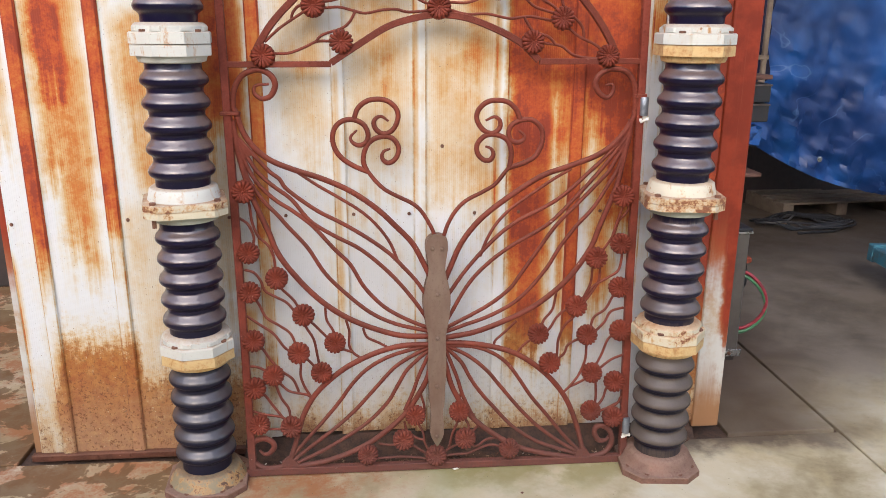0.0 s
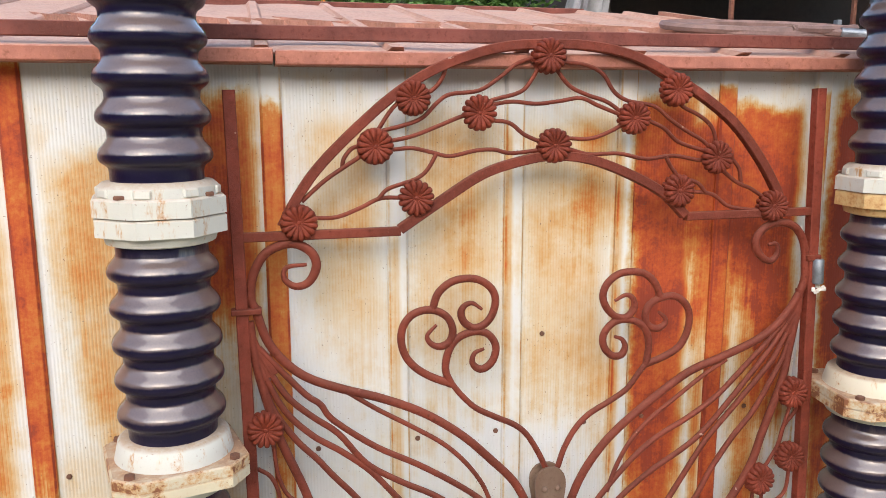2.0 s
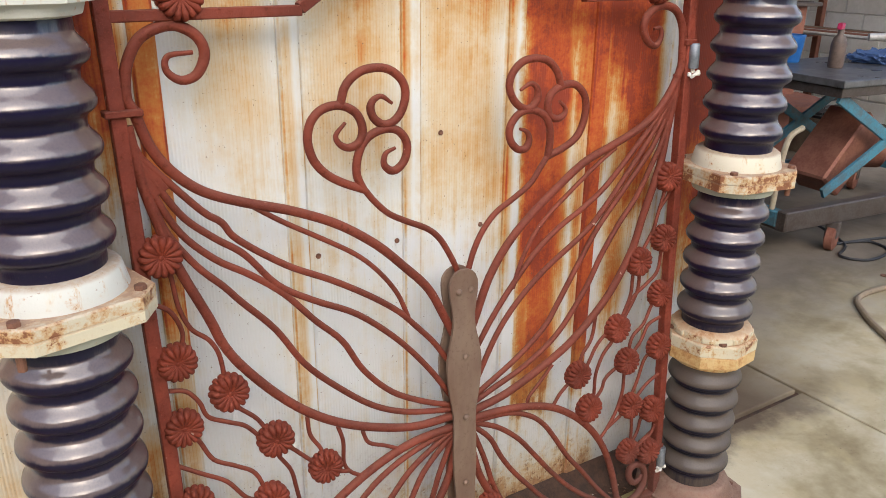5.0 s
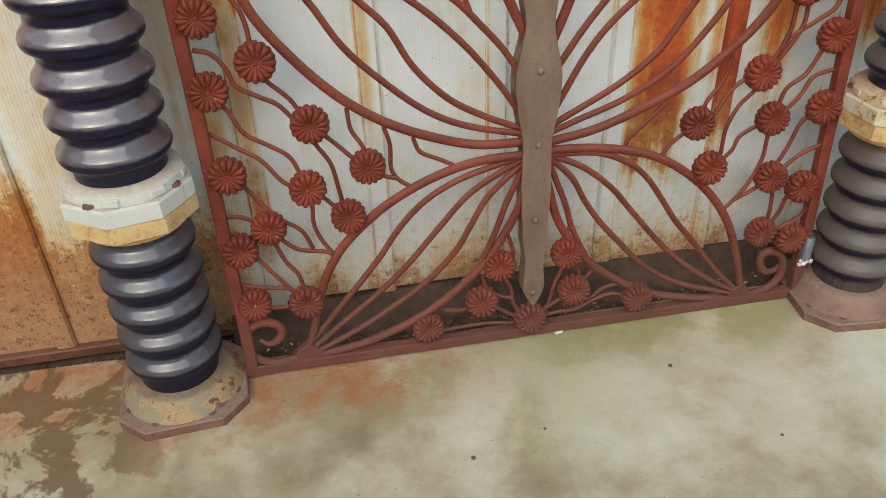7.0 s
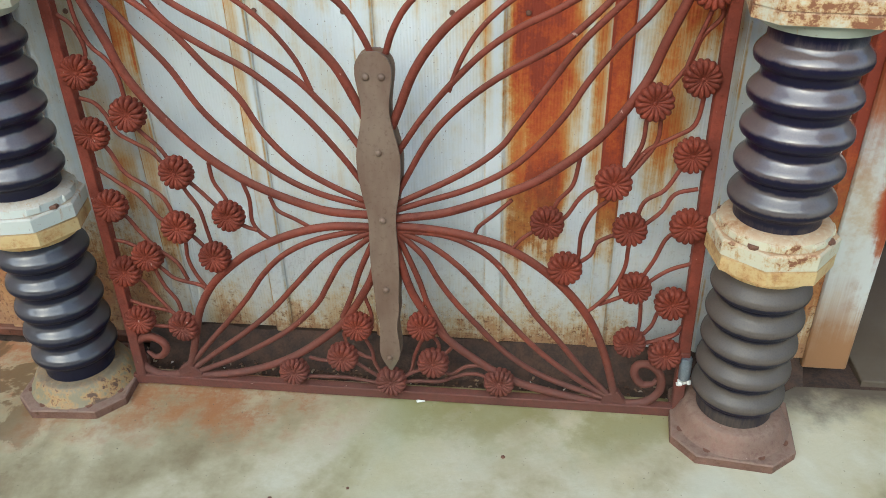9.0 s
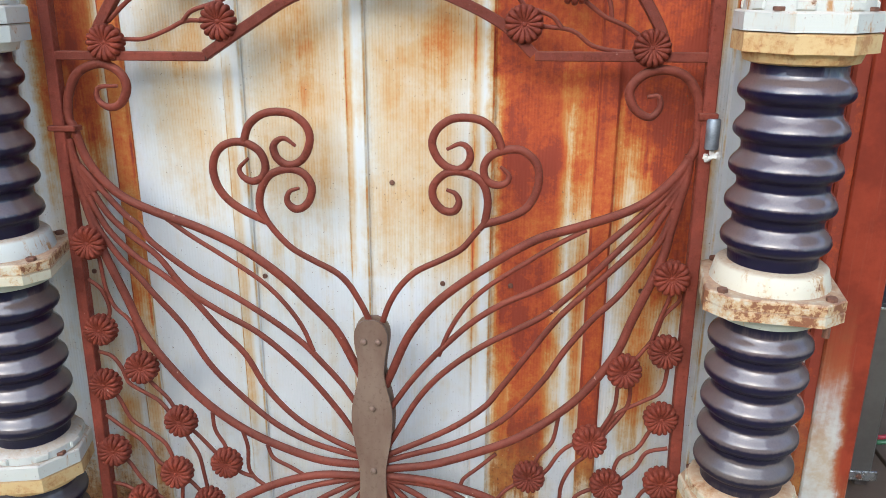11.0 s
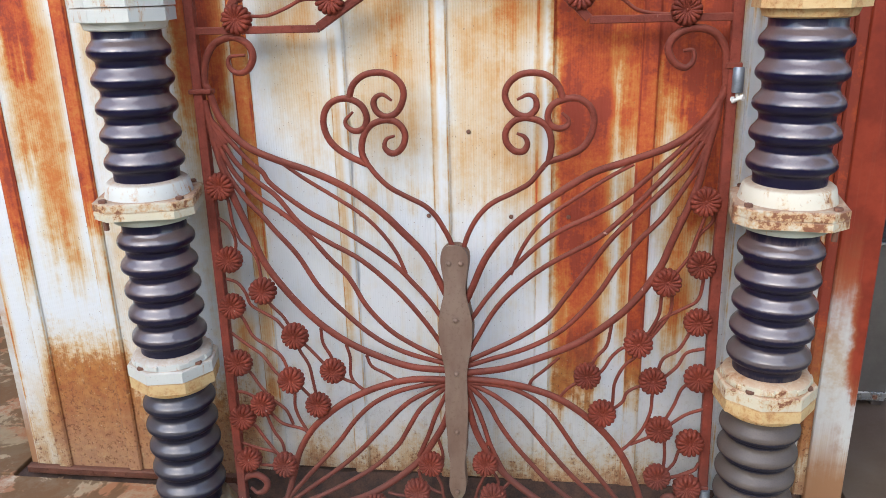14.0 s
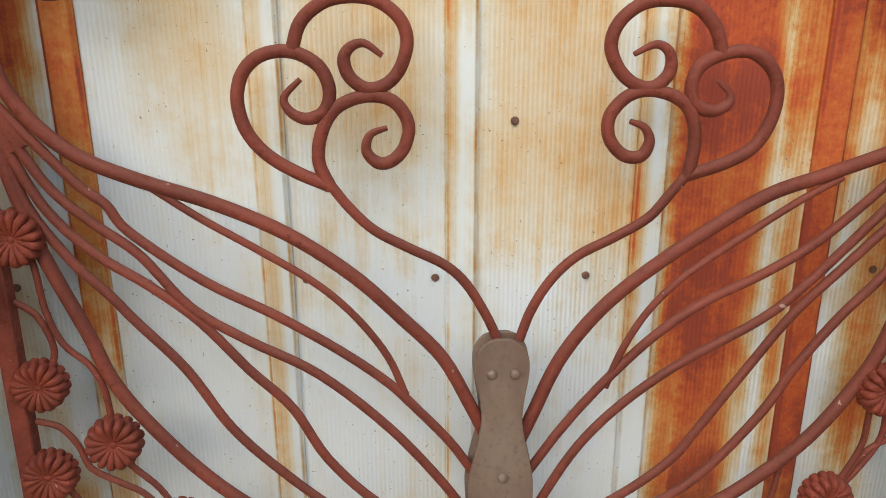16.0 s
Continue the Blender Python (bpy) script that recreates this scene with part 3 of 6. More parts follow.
part("end_wall", end_wall(1.10, 1.118, WALL_Y + 0.02), CORNER, shed)
part("end_wall", end_wall(-1.46, -1.44, WALL_Y + 0.004), CORNER, shed)
part("back_wall", boxed((-1.44, 1.70, 0.03), (1.10, 1.72, 2.02), 0.002), CORNER, shed)
part("sill", boxed((-1.47, WALL_Y - 0.018, 0.0), (-0.66, WALL_Y + 0.01, 0.028), 0.004), SILL, shed, "rusty angle iron sill")
for x, z in [(-0.508, 0.911), (-0.275, 0.912), (-0.082, 0.911), (0.226, 0.912), (0.148, 0.91), (0.033, 1.147), (-1.039, 0.905), (-1.42, 0.895), (0.305, 0.911), (0.60, 0.91), (-0.70, 0.908)]:
    bm = lathe([(0.0062, 0), (0.0062, 0.002), (0.0042, 0.0045), (0.0005, 0.005)], 10)
    part("screw", bm, BOLT, shed, m=Matrix.Translation((x, WALL_Y - 0.002, z)) @ pose(0, 0, 0, 90, 0, 0), smooth=True)

# roof: front tray, seams, cross bar
SLOPE = (2.085 - 1.79) / (1.74 - 0.095)


def roof_z(y):
    return 1.792 + (y - 0.095) * SLOPE


def roof_sheet(x0, x1, y0, y1):
    bm = bmesh.new()
    n, rows = 8, 10
    grid = []
    for j in range(rows + 1):
        y = y0 + (y1 - y0) * j / rows
        grid.append([bm.verts.new((x0 + (x1 - x0) * k / n, y, roof_z(y) + 0.006 * math.sin(math.pi * k / n) * math.sin(j * 1.3 + x0 * 9))) for k in range(n + 1)])
    low = [bm.verts.new(v.co - Vector((0, 0, 0.004))) for v in grid[0]]
    for a, b in zip(grid, grid[1:]):
        for k in range(n):
            bm.faces.new((a[k], a[k + 1], b[k + 1], b[k]))
    for k in range(n):
        bm.faces.new((low[k], low[k + 1], grid[0][k + 1], grid[0][k]))
    return bm


SEAMS = [-1.42, -1.15, -0.87, -0.60, -0.32, -0.04, 0.24, 0.51, 0.78, 1.0]
roof_edges = [-1.52] + SEAMS + [1.165]
for a, b in zip(roof_edges, roof_edges[1:]):
    part("roof_sheet", roof_sheet(a, b, 0.10, 1.74), ROOFRED, shed)
for x in SEAMS:
    bm = bmesh.new()
    half = [(-0.024, 0.0), (-0.012, 0.013), (0.012, 0.013), (0.024, 0.0)]
    ends = []
    for y in (0.115, 1.74):
        ends.append([bm.verts.new((x + s, y + (0.05 if v == 0 and y < 1 else 0), roof_z(y) + v)) for s, v in half])
    for k in range(3):
        bm.faces.new((ends[0][k], ends[0][k + 1], ends[1][k + 1], ends[1][k]))
    bm.faces.new(ends[0][::-1])
    bm.faces.new(ends[1])
    part("seam", bm, ROOFRED, shed)
for a, b, dz in [(-1.52, -0.578, 0.004), (-0.574, 1.165, 0.0)]:
    part("fascia", boxed((a, 0.088, 1.768 + dz), (b, 0.101, 1.798 + dz), 0.003), FASCIA, shed, "dusty red folded eave strip")
    part("soffit", boxed((a, 0.102, 1.768 + dz), (b, 0.175, 1.774 + dz), 0.001), ROOFRED, shed)
part("cross_bar", boxed((-1.5, 0.20, 1.826), (1.15, 0.215, 1.857), 0.002), BARRED, shed, "angle iron lying across the roof seams")
part("ridge_strip", boxed((-1.52, 1.735, 2.07), (0.80, 1.76, 2.105), 0.003), BARRED, shed)
part("verge_strip", prism([(1.14, 0.10), (1.17, 0.10), (1.17, 1.74), (1.14, 1.74)], 0.0, 0.02), ROOFRED, shed,
     m=Matrix.Translation((0, 0.1, 1.79)) @ Matrix.Rotation(math.atan(SLOPE), 4, "X") @ Matrix.Translation((0, -0.1, 0)))

# sheet edges lifted and torn behind the cross bar


def lifted_flap(x, wide, long, skew, high):
    """A thin torn tongue of roof sheet, raised at the bar and dying out up the slope."""
    bm = bmesh.new()
    a, b, tip = (x, 0.58), (x + wide, 0.58), (x - skew, 0.58 + long)
    low = [bm.verts.new((q[0], q[1], roof_z(q[1]) + 0.003)) for q in (a, b, tip)]
    top = [bm.verts.new((a[0], a[1], roof_z(a[1]) + high)), bm.verts.new((b[0], b[1], roof_z(b[1]) + 0.006)), bm.verts.new((tip[0], tip[1], roof_z(tip[1]) + 0.005))]
    bm.faces.new(low[::-1])
    bm.faces.new(top)
    for k in range(3):
        bm.faces.new((low[k], low[(k + 1) % 3], top[(k + 1) % 3], top[k]))
    return bm


for x in SEAMS[1:]:
    for dx, wide, long in ((0.07, 0.016, 0.50), (0.12, 0.012, 0.36), (0.19, 0.014, 0.42)):
        if x + dx < 0.95:
            part("lifted_flap", lifted_flap(x + dx + random.uniform(-0.015, 0.015), wide, long * random.uniform(0.7, 1.15), 0.16 * random.uniform(0.7, 1.3), 0.028), ROOFRED, shed)

# dirt banked up under the sheets
bm = bmesh.new()
rows = []
for k in range(121):
    x = -0.70 + 1.72 * k / 120
    w = noise.noise(Vector((x * 9, 0, 2))) * 0.010 + noise.noise(Vector((x * 31, 0, 7))) * 0.006
    rows.append([bm.verts.new((x, y + w * 0.4, z + w * f)) for y, z, f in ((0.085, -0.022, 0.0), (0.118, -0.010, 0.6), (0.148, 0.018, 1.0), (0.174, 0.058, 1.0), (0.24, 0.06, 1.0), (0.24, -0.03, 0.0))])
for a, b in zip(rows, rows[1:]):
    for k in range(5):
        bm.faces.new((a[k], a[k + 1], b[k + 1], b[k]))
part("dirt_bank", bm, DIRT, ground, "brown dirt banked against the sheets")

# ---- insulator pillars ----
FLANGES = [0.511, 1.000, 1.492, 1.982]


def regular(n, flat, turn=0.0):
    r = flat / 2 / math.cos(math.pi / n)
    return [(r * math.cos(2 * math.pi * (k + 0.5) / n + turn), r * math.sin(2 * math.pi * (k + 0.5) / n + turn)) for k in range(n)]


def cut_square(side, cut, turn=0.0):
    h = side / 2
    pts = [(h, -h + cut), (h, h - cut), (h - cut, h), (-h + cut, h), (-h, h - cut), (-h, -h + cut), (-h + cut, -h), (h - cut, -h)]
    c, s = math.cos(turn), math.sin(turn)
    return [(c * x - s * y, s * x + c * y) for x, y in pts]


def shed_profile(z0, z1, mid):
    """Five rounded sheds between two flanges, sloped above and tucked into a neck below."""
    out = [(0.0828, z0)]
    pitch = 0.0695
    for k in range(5):
        c = mid + (k - 2) * pitch
        for dz, r in [(-0.0350, 0.0832), (-0.0270, 0.0834), (-0.0225, 0.0843), (-0.0190, 0.0862), (-0.0160, 0.0897), (-0.0130, 0.0940), (-0.0095, 0.0978), (-0.0050, 0.1003), (0.0, 0.1012),
                      (0.0050, 0.1008), (0.0100, 0.0995), (0.0145, 0.0972), (0.0185, 0.0940), (0.0225, 0.0905), (0.0265, 0.0872), (0.0305, 0.0850)]:
            out.append((r, c + dz))
    out += [(0.0836, mid + 2 * pitch + 0.0345), (0.0828, z1)]
    return out


def hex_bolt(parent, x, y, z, r=0.011, h=0.012, mat=None):
    bm = prism(regular(6, 2 * r), 0, h, 0.0015)
    part("bolt", bm, mat or BOLT, parent, m=Matrix.Translation((x, y, z)))


def octagon_flange(pillar, zc, top_mat, low_mat, turn):
    up = part("upper_flange", prism(regular(8, 0.231, turn), zc + 0.001, zc + 0.035, 0.004), top_mat, pillar, "white painted octagonal flange")
    lo = part("lower_flange", prism(regular(8, 0.229, turn + 0.03), zc - 0.034, zc - 0.001, 0.003), low_mat, pillar)
    part("collar", lathe([(0.108, zc + 0.035), (0.107, zc + 0.052), (0.098, zc + 0.060), (0.080, zc + 0.062)], 40), top_mat, pillar, smooth=True)
    part("collar", lathe([(0.085, zc - 0.056), (0.098, zc - 0.052), (0.104, zc - 0.034)], 40), low_mat, pillar, smooth=True)
    for k in range(8):
        a = 2 * math.pi * k / 8 + turn + 0.1
        if k % 2:
            hex_bolt(up, 0.106 * math.cos(a), 0.106 * math.sin(a), zc + 0.035, 0.010, 0.007)
        lug = boxed((0.09, -0.016, 0.0), (0.111, 0.016, 0.017), 0.003, pose(0, 0, zc + 0.035, 0, 0, math.degrees(a + math.pi / 8)))
        part("lug", lug, top_mat, up)


def square_flange(pillar, zc, turn, collar, stud):
    up = part("upper_flange", prism(cut_square(0.25, 0.042, turn), zc + 0.0005, zc + 0.022, 0.003), FL_CHIP, pillar, "rust-bitten cream square flange")
    lo = part("lower_flange", prism(cut_square(0.25, 0.042, turn), zc - 0.022, zc - 0.0005, 0.003), FL_CREAM if stud == 2 else FL_CHIP, pillar)
    part("collar", lathe([(0.112, zc + 0.022), (0.110, zc + 0.030), (0.104, zc + 0.056), (0.096, zc + 0.062), (0.080, zc + 0.063)], 40), collar, pillar, smooth=True)
    part("collar", lathe([(0.085, zc - 0.050), (0.101, zc - 0.046), (0.108, zc - 0.022)], 40), FL_PALE, pillar, "pale grey-green collar", smooth=True)
    for k in range(4):
        a = turn + math.pi / 4 + k * math.pi / 2
        x, y = 0.134 * math.cos(a), 0.134 * math.sin(a)
        hex_bolt(up, x, y, zc + 0.022, 0.009, 0.008)
        if k == stud:
            part("bolt", lathe([(0.007, zc - 0.050), (0.007, zc - 0.022)], 10), BOLT, lo, m=Matrix.Translation((x, y, 0)))


def pillar(name_label, x, y, lean, nod, turns, white_lower, base_mat, group="insulator gate posts"):
    p = thing("insulator_pillar", name_label, "pillar", pose(x, y, 0, nod, lean, 0), group)
    foot = part("base_plate", prism(cut_square(0.272, 0.055, turns[0]), 0.0, 0.024, 0.003), FL_BROWN, p, "rusty square base plate")
    part("base_collar", lathe([(0.130, 0.024), (0.124, 0.031), (0.116, 0.050), (0.107, 0.066), (0.101, 0.070), (0.080, 0.072)], 40), FL_BASE if base_mat is FL_BASE else FL_BROWN, p, smooth=True)
    for k in range(4):
        for s in (-0.5, 0.5):
            a = turns[0] + k * math.pi / 2
            cx, cy = 0.113, s * 0.115
            bx, by = cx * math.cos(a) - cy * math.sin(a), cx * math.sin(a) + cy * math.cos(a)
            part("bolt_hole", lathe([(0.009, 0.0235), (0.009, 0.026), (0.0075, 0.0262)], 12), BOLT, foot, m=Matrix.Translation((bx, by, 0)))
    lows = [0.070] + [f + 0.055 for f in FLANGES[:-1]]
    highs = [f - 0.05 for f in FLANGES]
    for k, (a, b) in enumerate(zip(lows, highs)):
        mid = (FLANGES[k] - 0.243) if k == 0 else (FLANGES[k] + FLANGES[k - 1]) / 2
        part("insulator", lathe(shed_profile(a, b, mid), 48), GLAZE, p, "glossy dark blue porcelain insulator", smooth=True)
    octagon_flange(p, FLANGES[0], FL_WHITE if x < 0 else FL_CREAM, white_lower[0], turns[1])
    collar = FL_WHITE if x < 0 else FL_COLLAR
    square_flange(p, FLANGES[1], turns[2], collar, 2 if x < 0 else 3)
    octagon_flange(p, FLANGES[2], FL_WHITE, white_lower[1], turns[3])
    square_flange(p, FLANGES[3] + 0.005, turns[2] + 0.1, collar, None)
    return p


pillar("dark blue ribbed porcelain insulator column with white flanges", -0.802, -0.014, 0.12, 0.03, [radians(4), radians(12), radians(14), radians(8)], [FL_OCHRE, FL_WHITE], FL_BASE)
pillar("dark blue ribbed porcelain insulator column with ochre-rusted flanges", 0.807, -0.030, 0.14, 0.19, [radians(-6), radians(6), radians(-8), radians(-3)], [FL_OCHRE, FL_OCHRE], FL_BROWN)

# ---- butterfly gate, leaning back on the eave ----
gate = thing("butterfly_gate", "rust-red wrought iron butterfly and flower gate leaning on a shed", "gate",
             pose(0, 0, 0, -2.559, 0, 0))


def line(pts, depth=0.0):
    return curve_points([(x, depth, z) for x, z in pts])


def rod(name, radius, pts, depth=0.0, taper=1.0, tip=1.0):
    part(name, tube(line(pts, depth), radius, 12, taper=taper, tip=tip), GATE, gate, smooth=True)


def bar(name, wide, deep, pts, straight=False, mat=None, depth=0.0):
    path = [Vector((x, depth, z)) for x, z in pts] if straight else line(pts, depth)
    part(name, flat_bar(path, wide, deep), mat or GATE, gate)


def blossom(R, petals=12, layers=True):
    """A pressed steel blossom: rounded petals round a dimple with a small button."""
    bm = bmesh.new()
    n = petals * 8
    for R1, back, turn in ([(R, 0.0, 0.0)] + ([(R * 1.0, 0.013, math.pi / petals)] if layers else [])):
        rings = []
        for f, h in [(0.04, 0.0045), (0.08, 0.0040), (0.12, 0.0028), (0.22, 0.0040), (0.38, 0.0075), (0.58, 0.0106), (0.78, 0.0112), (0.90, 0.0090), (0.97, 0.0045), (1.0, -0.001)]:
            ring = []
            for k in range(n):
                a = 2 * math.pi * k / n
                u = (k % 8) / 4 - 1
                lobe = math.sqrt(max(0.0, 1 - u * u))
                rr = R1 * f * (1 - (0.19 * (1 - lobe) if f > 0.85 else 0.07 * (1 - lobe) if f > 0.7 else 0))
                hh = h * R1 / 0.038 - (1 - lobe) * 0.0042 * max(0.0, min(1, (f - 0.15) * 2.2))
                ring.append(bm.verts.new((rr * math.cos(a + turn), back - hh, rr * math.sin(a + turn))))
            rings.append(ring)
        for a, b in zip(rings, rings[1:]):
            for k in range(n):
                bm.faces.new((a[k], a[(k + 1) % n], b[(k + 1) % n], b[k]))
        bm.faces.new(rings[0])
        cap = [bm.verts.new(v.co + Vector((0, 0.004, 0))) for v in rings[-1]]
        for k in range(n):
            bm.faces.new((rings[-1][k], rings[-1][(k + 1) % n], cap[(k + 1) % n], cap[k]))
        bm.faces.new(cap[::-1])
    return mesh_of(bm, "flower", FLOWER, True)


# frame
bar("inner_arch", 0.021, 0.02, [(-0.3304, 1.4315), (-0.2935, 1.4555), (-0.2355, 1.4922), (-0.1493, 1.5431), (-0.0656, 1.569), (0.0112, 1.5799), (0.1013, 1.5702), (0.1977, 1.5352), (0.2804, 1.4916), (0.3362, 1.4396)])
bar("outer_arch", 0.021, 0.02, [(-0.574, 1.4462), (-0.5471, 1.496), (-0.5016, 1.56), (-0.4269, 1.6345), (-0.3401, 1.7084), (-0.2557, 1.761), (-0.1727, 1.7927), (-0.091, 1.8124), (0.0045, 1.8186), (0.1, 1.8155), (0.1969, 1.7969), (0.2929, 1.7545), (0.374, 1.709), (0.4543, 1.6502), (0.5234, 1.5717), (0.5732, 1.4953), (0.5893, 1.4499)])
bar("cross_bar", 0.019, 0.02, [(-0.663, 1.427), (-0.33, 1.428)], True)
bar("cross_bar", 0.019, 0.02, [(0.339, 1.436), (0.68, 1.437)], True)
bar("post", 0.025, 0.025, [(-0.65, 0.004), (-0.6544, 0.7), (-0.667, 1.72)], True, POST)
bar("post", 0.025, 0.025, [(0.69, 0.004), (0.6788, 0.7), (0.682, 1.727)], True, POST)
bar("bottom_rail", 0.026, 0.026, [(-0.672, 0.019), (0.688, 0.013)], True, POST)
# wings, antennae and scrolls
rod("wing_rod", 0.0096, [(-0.5274, 1.366), (-0.5685, 1.3619), (-0.5738, 1.3387), (-0.552, 1.3215), (-0.5239, 1.3296), (-0.5075, 1.3629), (-0.5202, 1.3941), (-0.5591, 1.4112), (-0.6084, 1.394), (-0.6361, 1.3494), (-0.6429, 1.2989), (-0.6342, 1.2767), (-0.6149, 1.2138), (-0.5822, 1.1653), (-0.5343, 1.1255), (-0.4632, 1.0949), (-0.373, 1.0642), (-0.282, 1.022), (-0.1989, 0.9641), (-0.1346, 0.9024), (-0.0774, 0.8405), (-0.0394, 0.7682), (-0.0263, 0.7411), (-0.0153, 0.7179)], tip=0.4)
rod("wing_rod", 0.0053, [(-0.4501, 1.0858), (-0.3911, 1.0443), (-0.319, 1), (-0.246, 0.952), (-0.1948, 0.9032), (-0.1536, 0.8454), (-0.1294, 0.7863)])
rod("wing_rod", 0.0068, [(-0.6311, 1.196), (-0.5992, 1.1575), (-0.5413, 1.0908), (-0.5093, 1.0646), (-0.4833, 1.0274), (-0.3941, 0.9593), (-0.303, 0.9091), (-0.2198, 0.8562), (-0.1545, 0.8063), (-0.1124, 0.7622), (-0.0683, 0.7119), (-0.0362, 0.6645), (-0.0212, 0.6434)])
rod("wing_rod", 0.0068, [(-0.6341, 1.1901), (-0.6113, 1.1446), (-0.5754, 1.085), (-0.5253, 1.0379), (-0.4733, 0.9963), (-0.4143, 0.9227), (-0.3412, 0.8734), (-0.2489, 0.8212), (-0.1545, 0.7371), (-0.0783, 0.6455), (-0.0264, 0.5669), (-0.0125, 0.5448)])
rod("wing_rod", 0.0068, [(-0.6372, 1.1832), (-0.6223, 1.1377), (-0.5844, 1.0582), (-0.5284, 0.9979), (-0.4684, 0.9562), (-0.4054, 0.9037), (-0.3424, 0.8298), (-0.2871, 0.7707), (-0.242, 0.6906), (-0.1758, 0.6188), (-0.0985, 0.5711), (-0.0265, 0.5388), (-0.0025, 0.5277)])
rod("wing_rod", 0.0068, [(-0.6402, 1.1772), (-0.6263, 1.1248), (-0.6054, 1.0592), (-0.5624, 0.9911), (-0.5185, 0.9427), (-0.4889, 0.9055), (-0.4273, 0.8329), (-0.3738, 0.7446), (-0.3092, 0.6741), (-0.2242, 0.6005), (-0.1377, 0.5563), (-0.0265, 0.5267), (-0.0015, 0.5197)])
rod("wing_rod", 0.0096, [(-0.6476, 1.2536), (-0.643, 1.2088), (-0.6353, 1.1506), (-0.6174, 1.0722), (-0.5964, 0.9982), (-0.5523, 0.8879), (-0.5304, 0.8254), (-0.4955, 0.767), (-0.4322, 0.6887), (-0.3673, 0.6272), (-0.2924, 0.5774), (-0.2063, 0.5392), (-0.1187, 0.5131), (-0.0276, 0.5077), (-0.0016, 0.5067)])
rod("wing_rod", 0.0096, [(0.0044, 0.4787), (-0.0216, 0.4777), (-0.1187, 0.4752), (-0.2085, 0.4521), (-0.2904, 0.4141), (-0.3512, 0.3729), (-0.4166, 0.3108), (-0.4616, 0.237), (-0.4844, 0.165), (-0.5042, 0.098), (-0.5211, 0.051)])
rod("wing_rod", 0.0068, [(0.0034, 0.4797), (-0.0216, 0.4737), (-0.0856, 0.46), (-0.1649, 0.436), (-0.2358, 0.3962), (-0.2914, 0.3409), (-0.3377, 0.2758), (-0.3924, 0.2088), (-0.4467, 0.1469), (-0.5121, 0.07)])
rod("wing_rod", 0.0068, [(0.0014, 0.4797), (-0.0216, 0.4677), (-0.0745, 0.4412), (-0.1432, 0.3968), (-0.2161, 0.3167), (-0.281, 0.2436), (-0.3465, 0.1829), (-0.4253, 0.1209), (-0.5101, 0.054)])
rod("wing_rod", 0.0068, [(-0.0036, 0.4737), (-0.0236, 0.4568), (-0.0644, 0.4215), (-0.1035, 0.3813), (-0.139, 0.3188), (-0.1698, 0.2661), (-0.2358, 0.1965), (-0.3132, 0.1419), (-0.4052, 0.0878), (-0.507, 0.04)])
rod("wing_rod", 0.0068, [(-0.0146, 0.4607), (-0.0255, 0.437), (-0.0581, 0.3647), (-0.0801, 0.3017), (-0.1097, 0.2331)])
rod("wing_rod", 0.0096, [(-0.0085, 0.4231), (-0.0162, 0.3987), (-0.0308, 0.3492), (-0.0561, 0.2997), (-0.0985, 0.2322), (-0.1435, 0.1839), (-0.2162, 0.1259), (-0.2942, 0.0818), (-0.3972, 0.0468), (-0.511, 0.031)])
rod("spiral", 0.01, [(-0.515, 0.048), (-0.561, 0.031), (-0.611, 0.031), (-0.648, 0.061), (-0.6561, 0.105), (-0.6385, 0.134), (-0.6088, 0.145), (-0.5817, 0.133), (-0.5724, 0.112), (-0.5862, 0.09), (-0.6071, 0.084), (-0.6252, 0.1)], 0.0, 0.4)
rod("wing_rod", 0.0096, [(0.5617, 1.3605), (0.5837, 1.3615), (0.587, 1.3381), (0.5682, 1.3205), (0.539, 1.3372), (0.5266, 1.3717), (0.5504, 1.4021), (0.5904, 1.4129), (0.6327, 1.4003), (0.6592, 1.3604), (0.665, 1.306), (0.6635, 1.2622), (0.6337, 1.2074), (0.5875, 1.1586), (0.5305, 1.1247), (0.4358, 1.0906), (0.359, 1.0641), (0.274, 1.012), (0.1891, 0.9511), (0.1323, 0.8982), (0.0844, 0.8313), (0.0506, 0.7531), (0.0327, 0.7119)], tip=0.4)
rod("wing_rod", 0.0053, [(0.4587, 1.087), (0.3979, 1.0523), (0.322, 1.001), (0.256, 0.954), (0.2091, 0.9061), (0.1752, 0.8492), (0.1523, 0.7901)])
rod("wing_rod", 0.0068, [(0.6467, 1.2133), (0.6115, 1.1675), (0.5533, 1.1064), (0.5324, 1.0874), (0.4389, 1.0011), (0.3631, 0.9532), (0.286, 0.915), (0.2191, 0.8671), (0.1523, 0.8001), (0.0956, 0.732), (0.0547, 0.6726), (0.0287, 0.6353)])
rod("wing_rod", 0.0068, [(0.6487, 1.2036), (0.6185, 1.1597), (0.5672, 1.0919), (0.4966, 1.0114), (0.4223, 0.9328), (0.3653, 0.8853), (0.2491, 0.818), (0.1634, 0.75), (0.1056, 0.6817), (0.0516, 0.586), (0.0295, 0.5468)])
rod("wing_rod", 0.0068, [(0.6507, 1.1948), (0.6305, 1.1588), (0.5921, 1.0852), (0.5632, 1.0504), (0.4791, 0.963), (0.4136, 0.8947), (0.3574, 0.8163), (0.2903, 0.7184), (0.2528, 0.6685), (0.1747, 0.6098), (0.0515, 0.5448), (0.0115, 0.5237)])
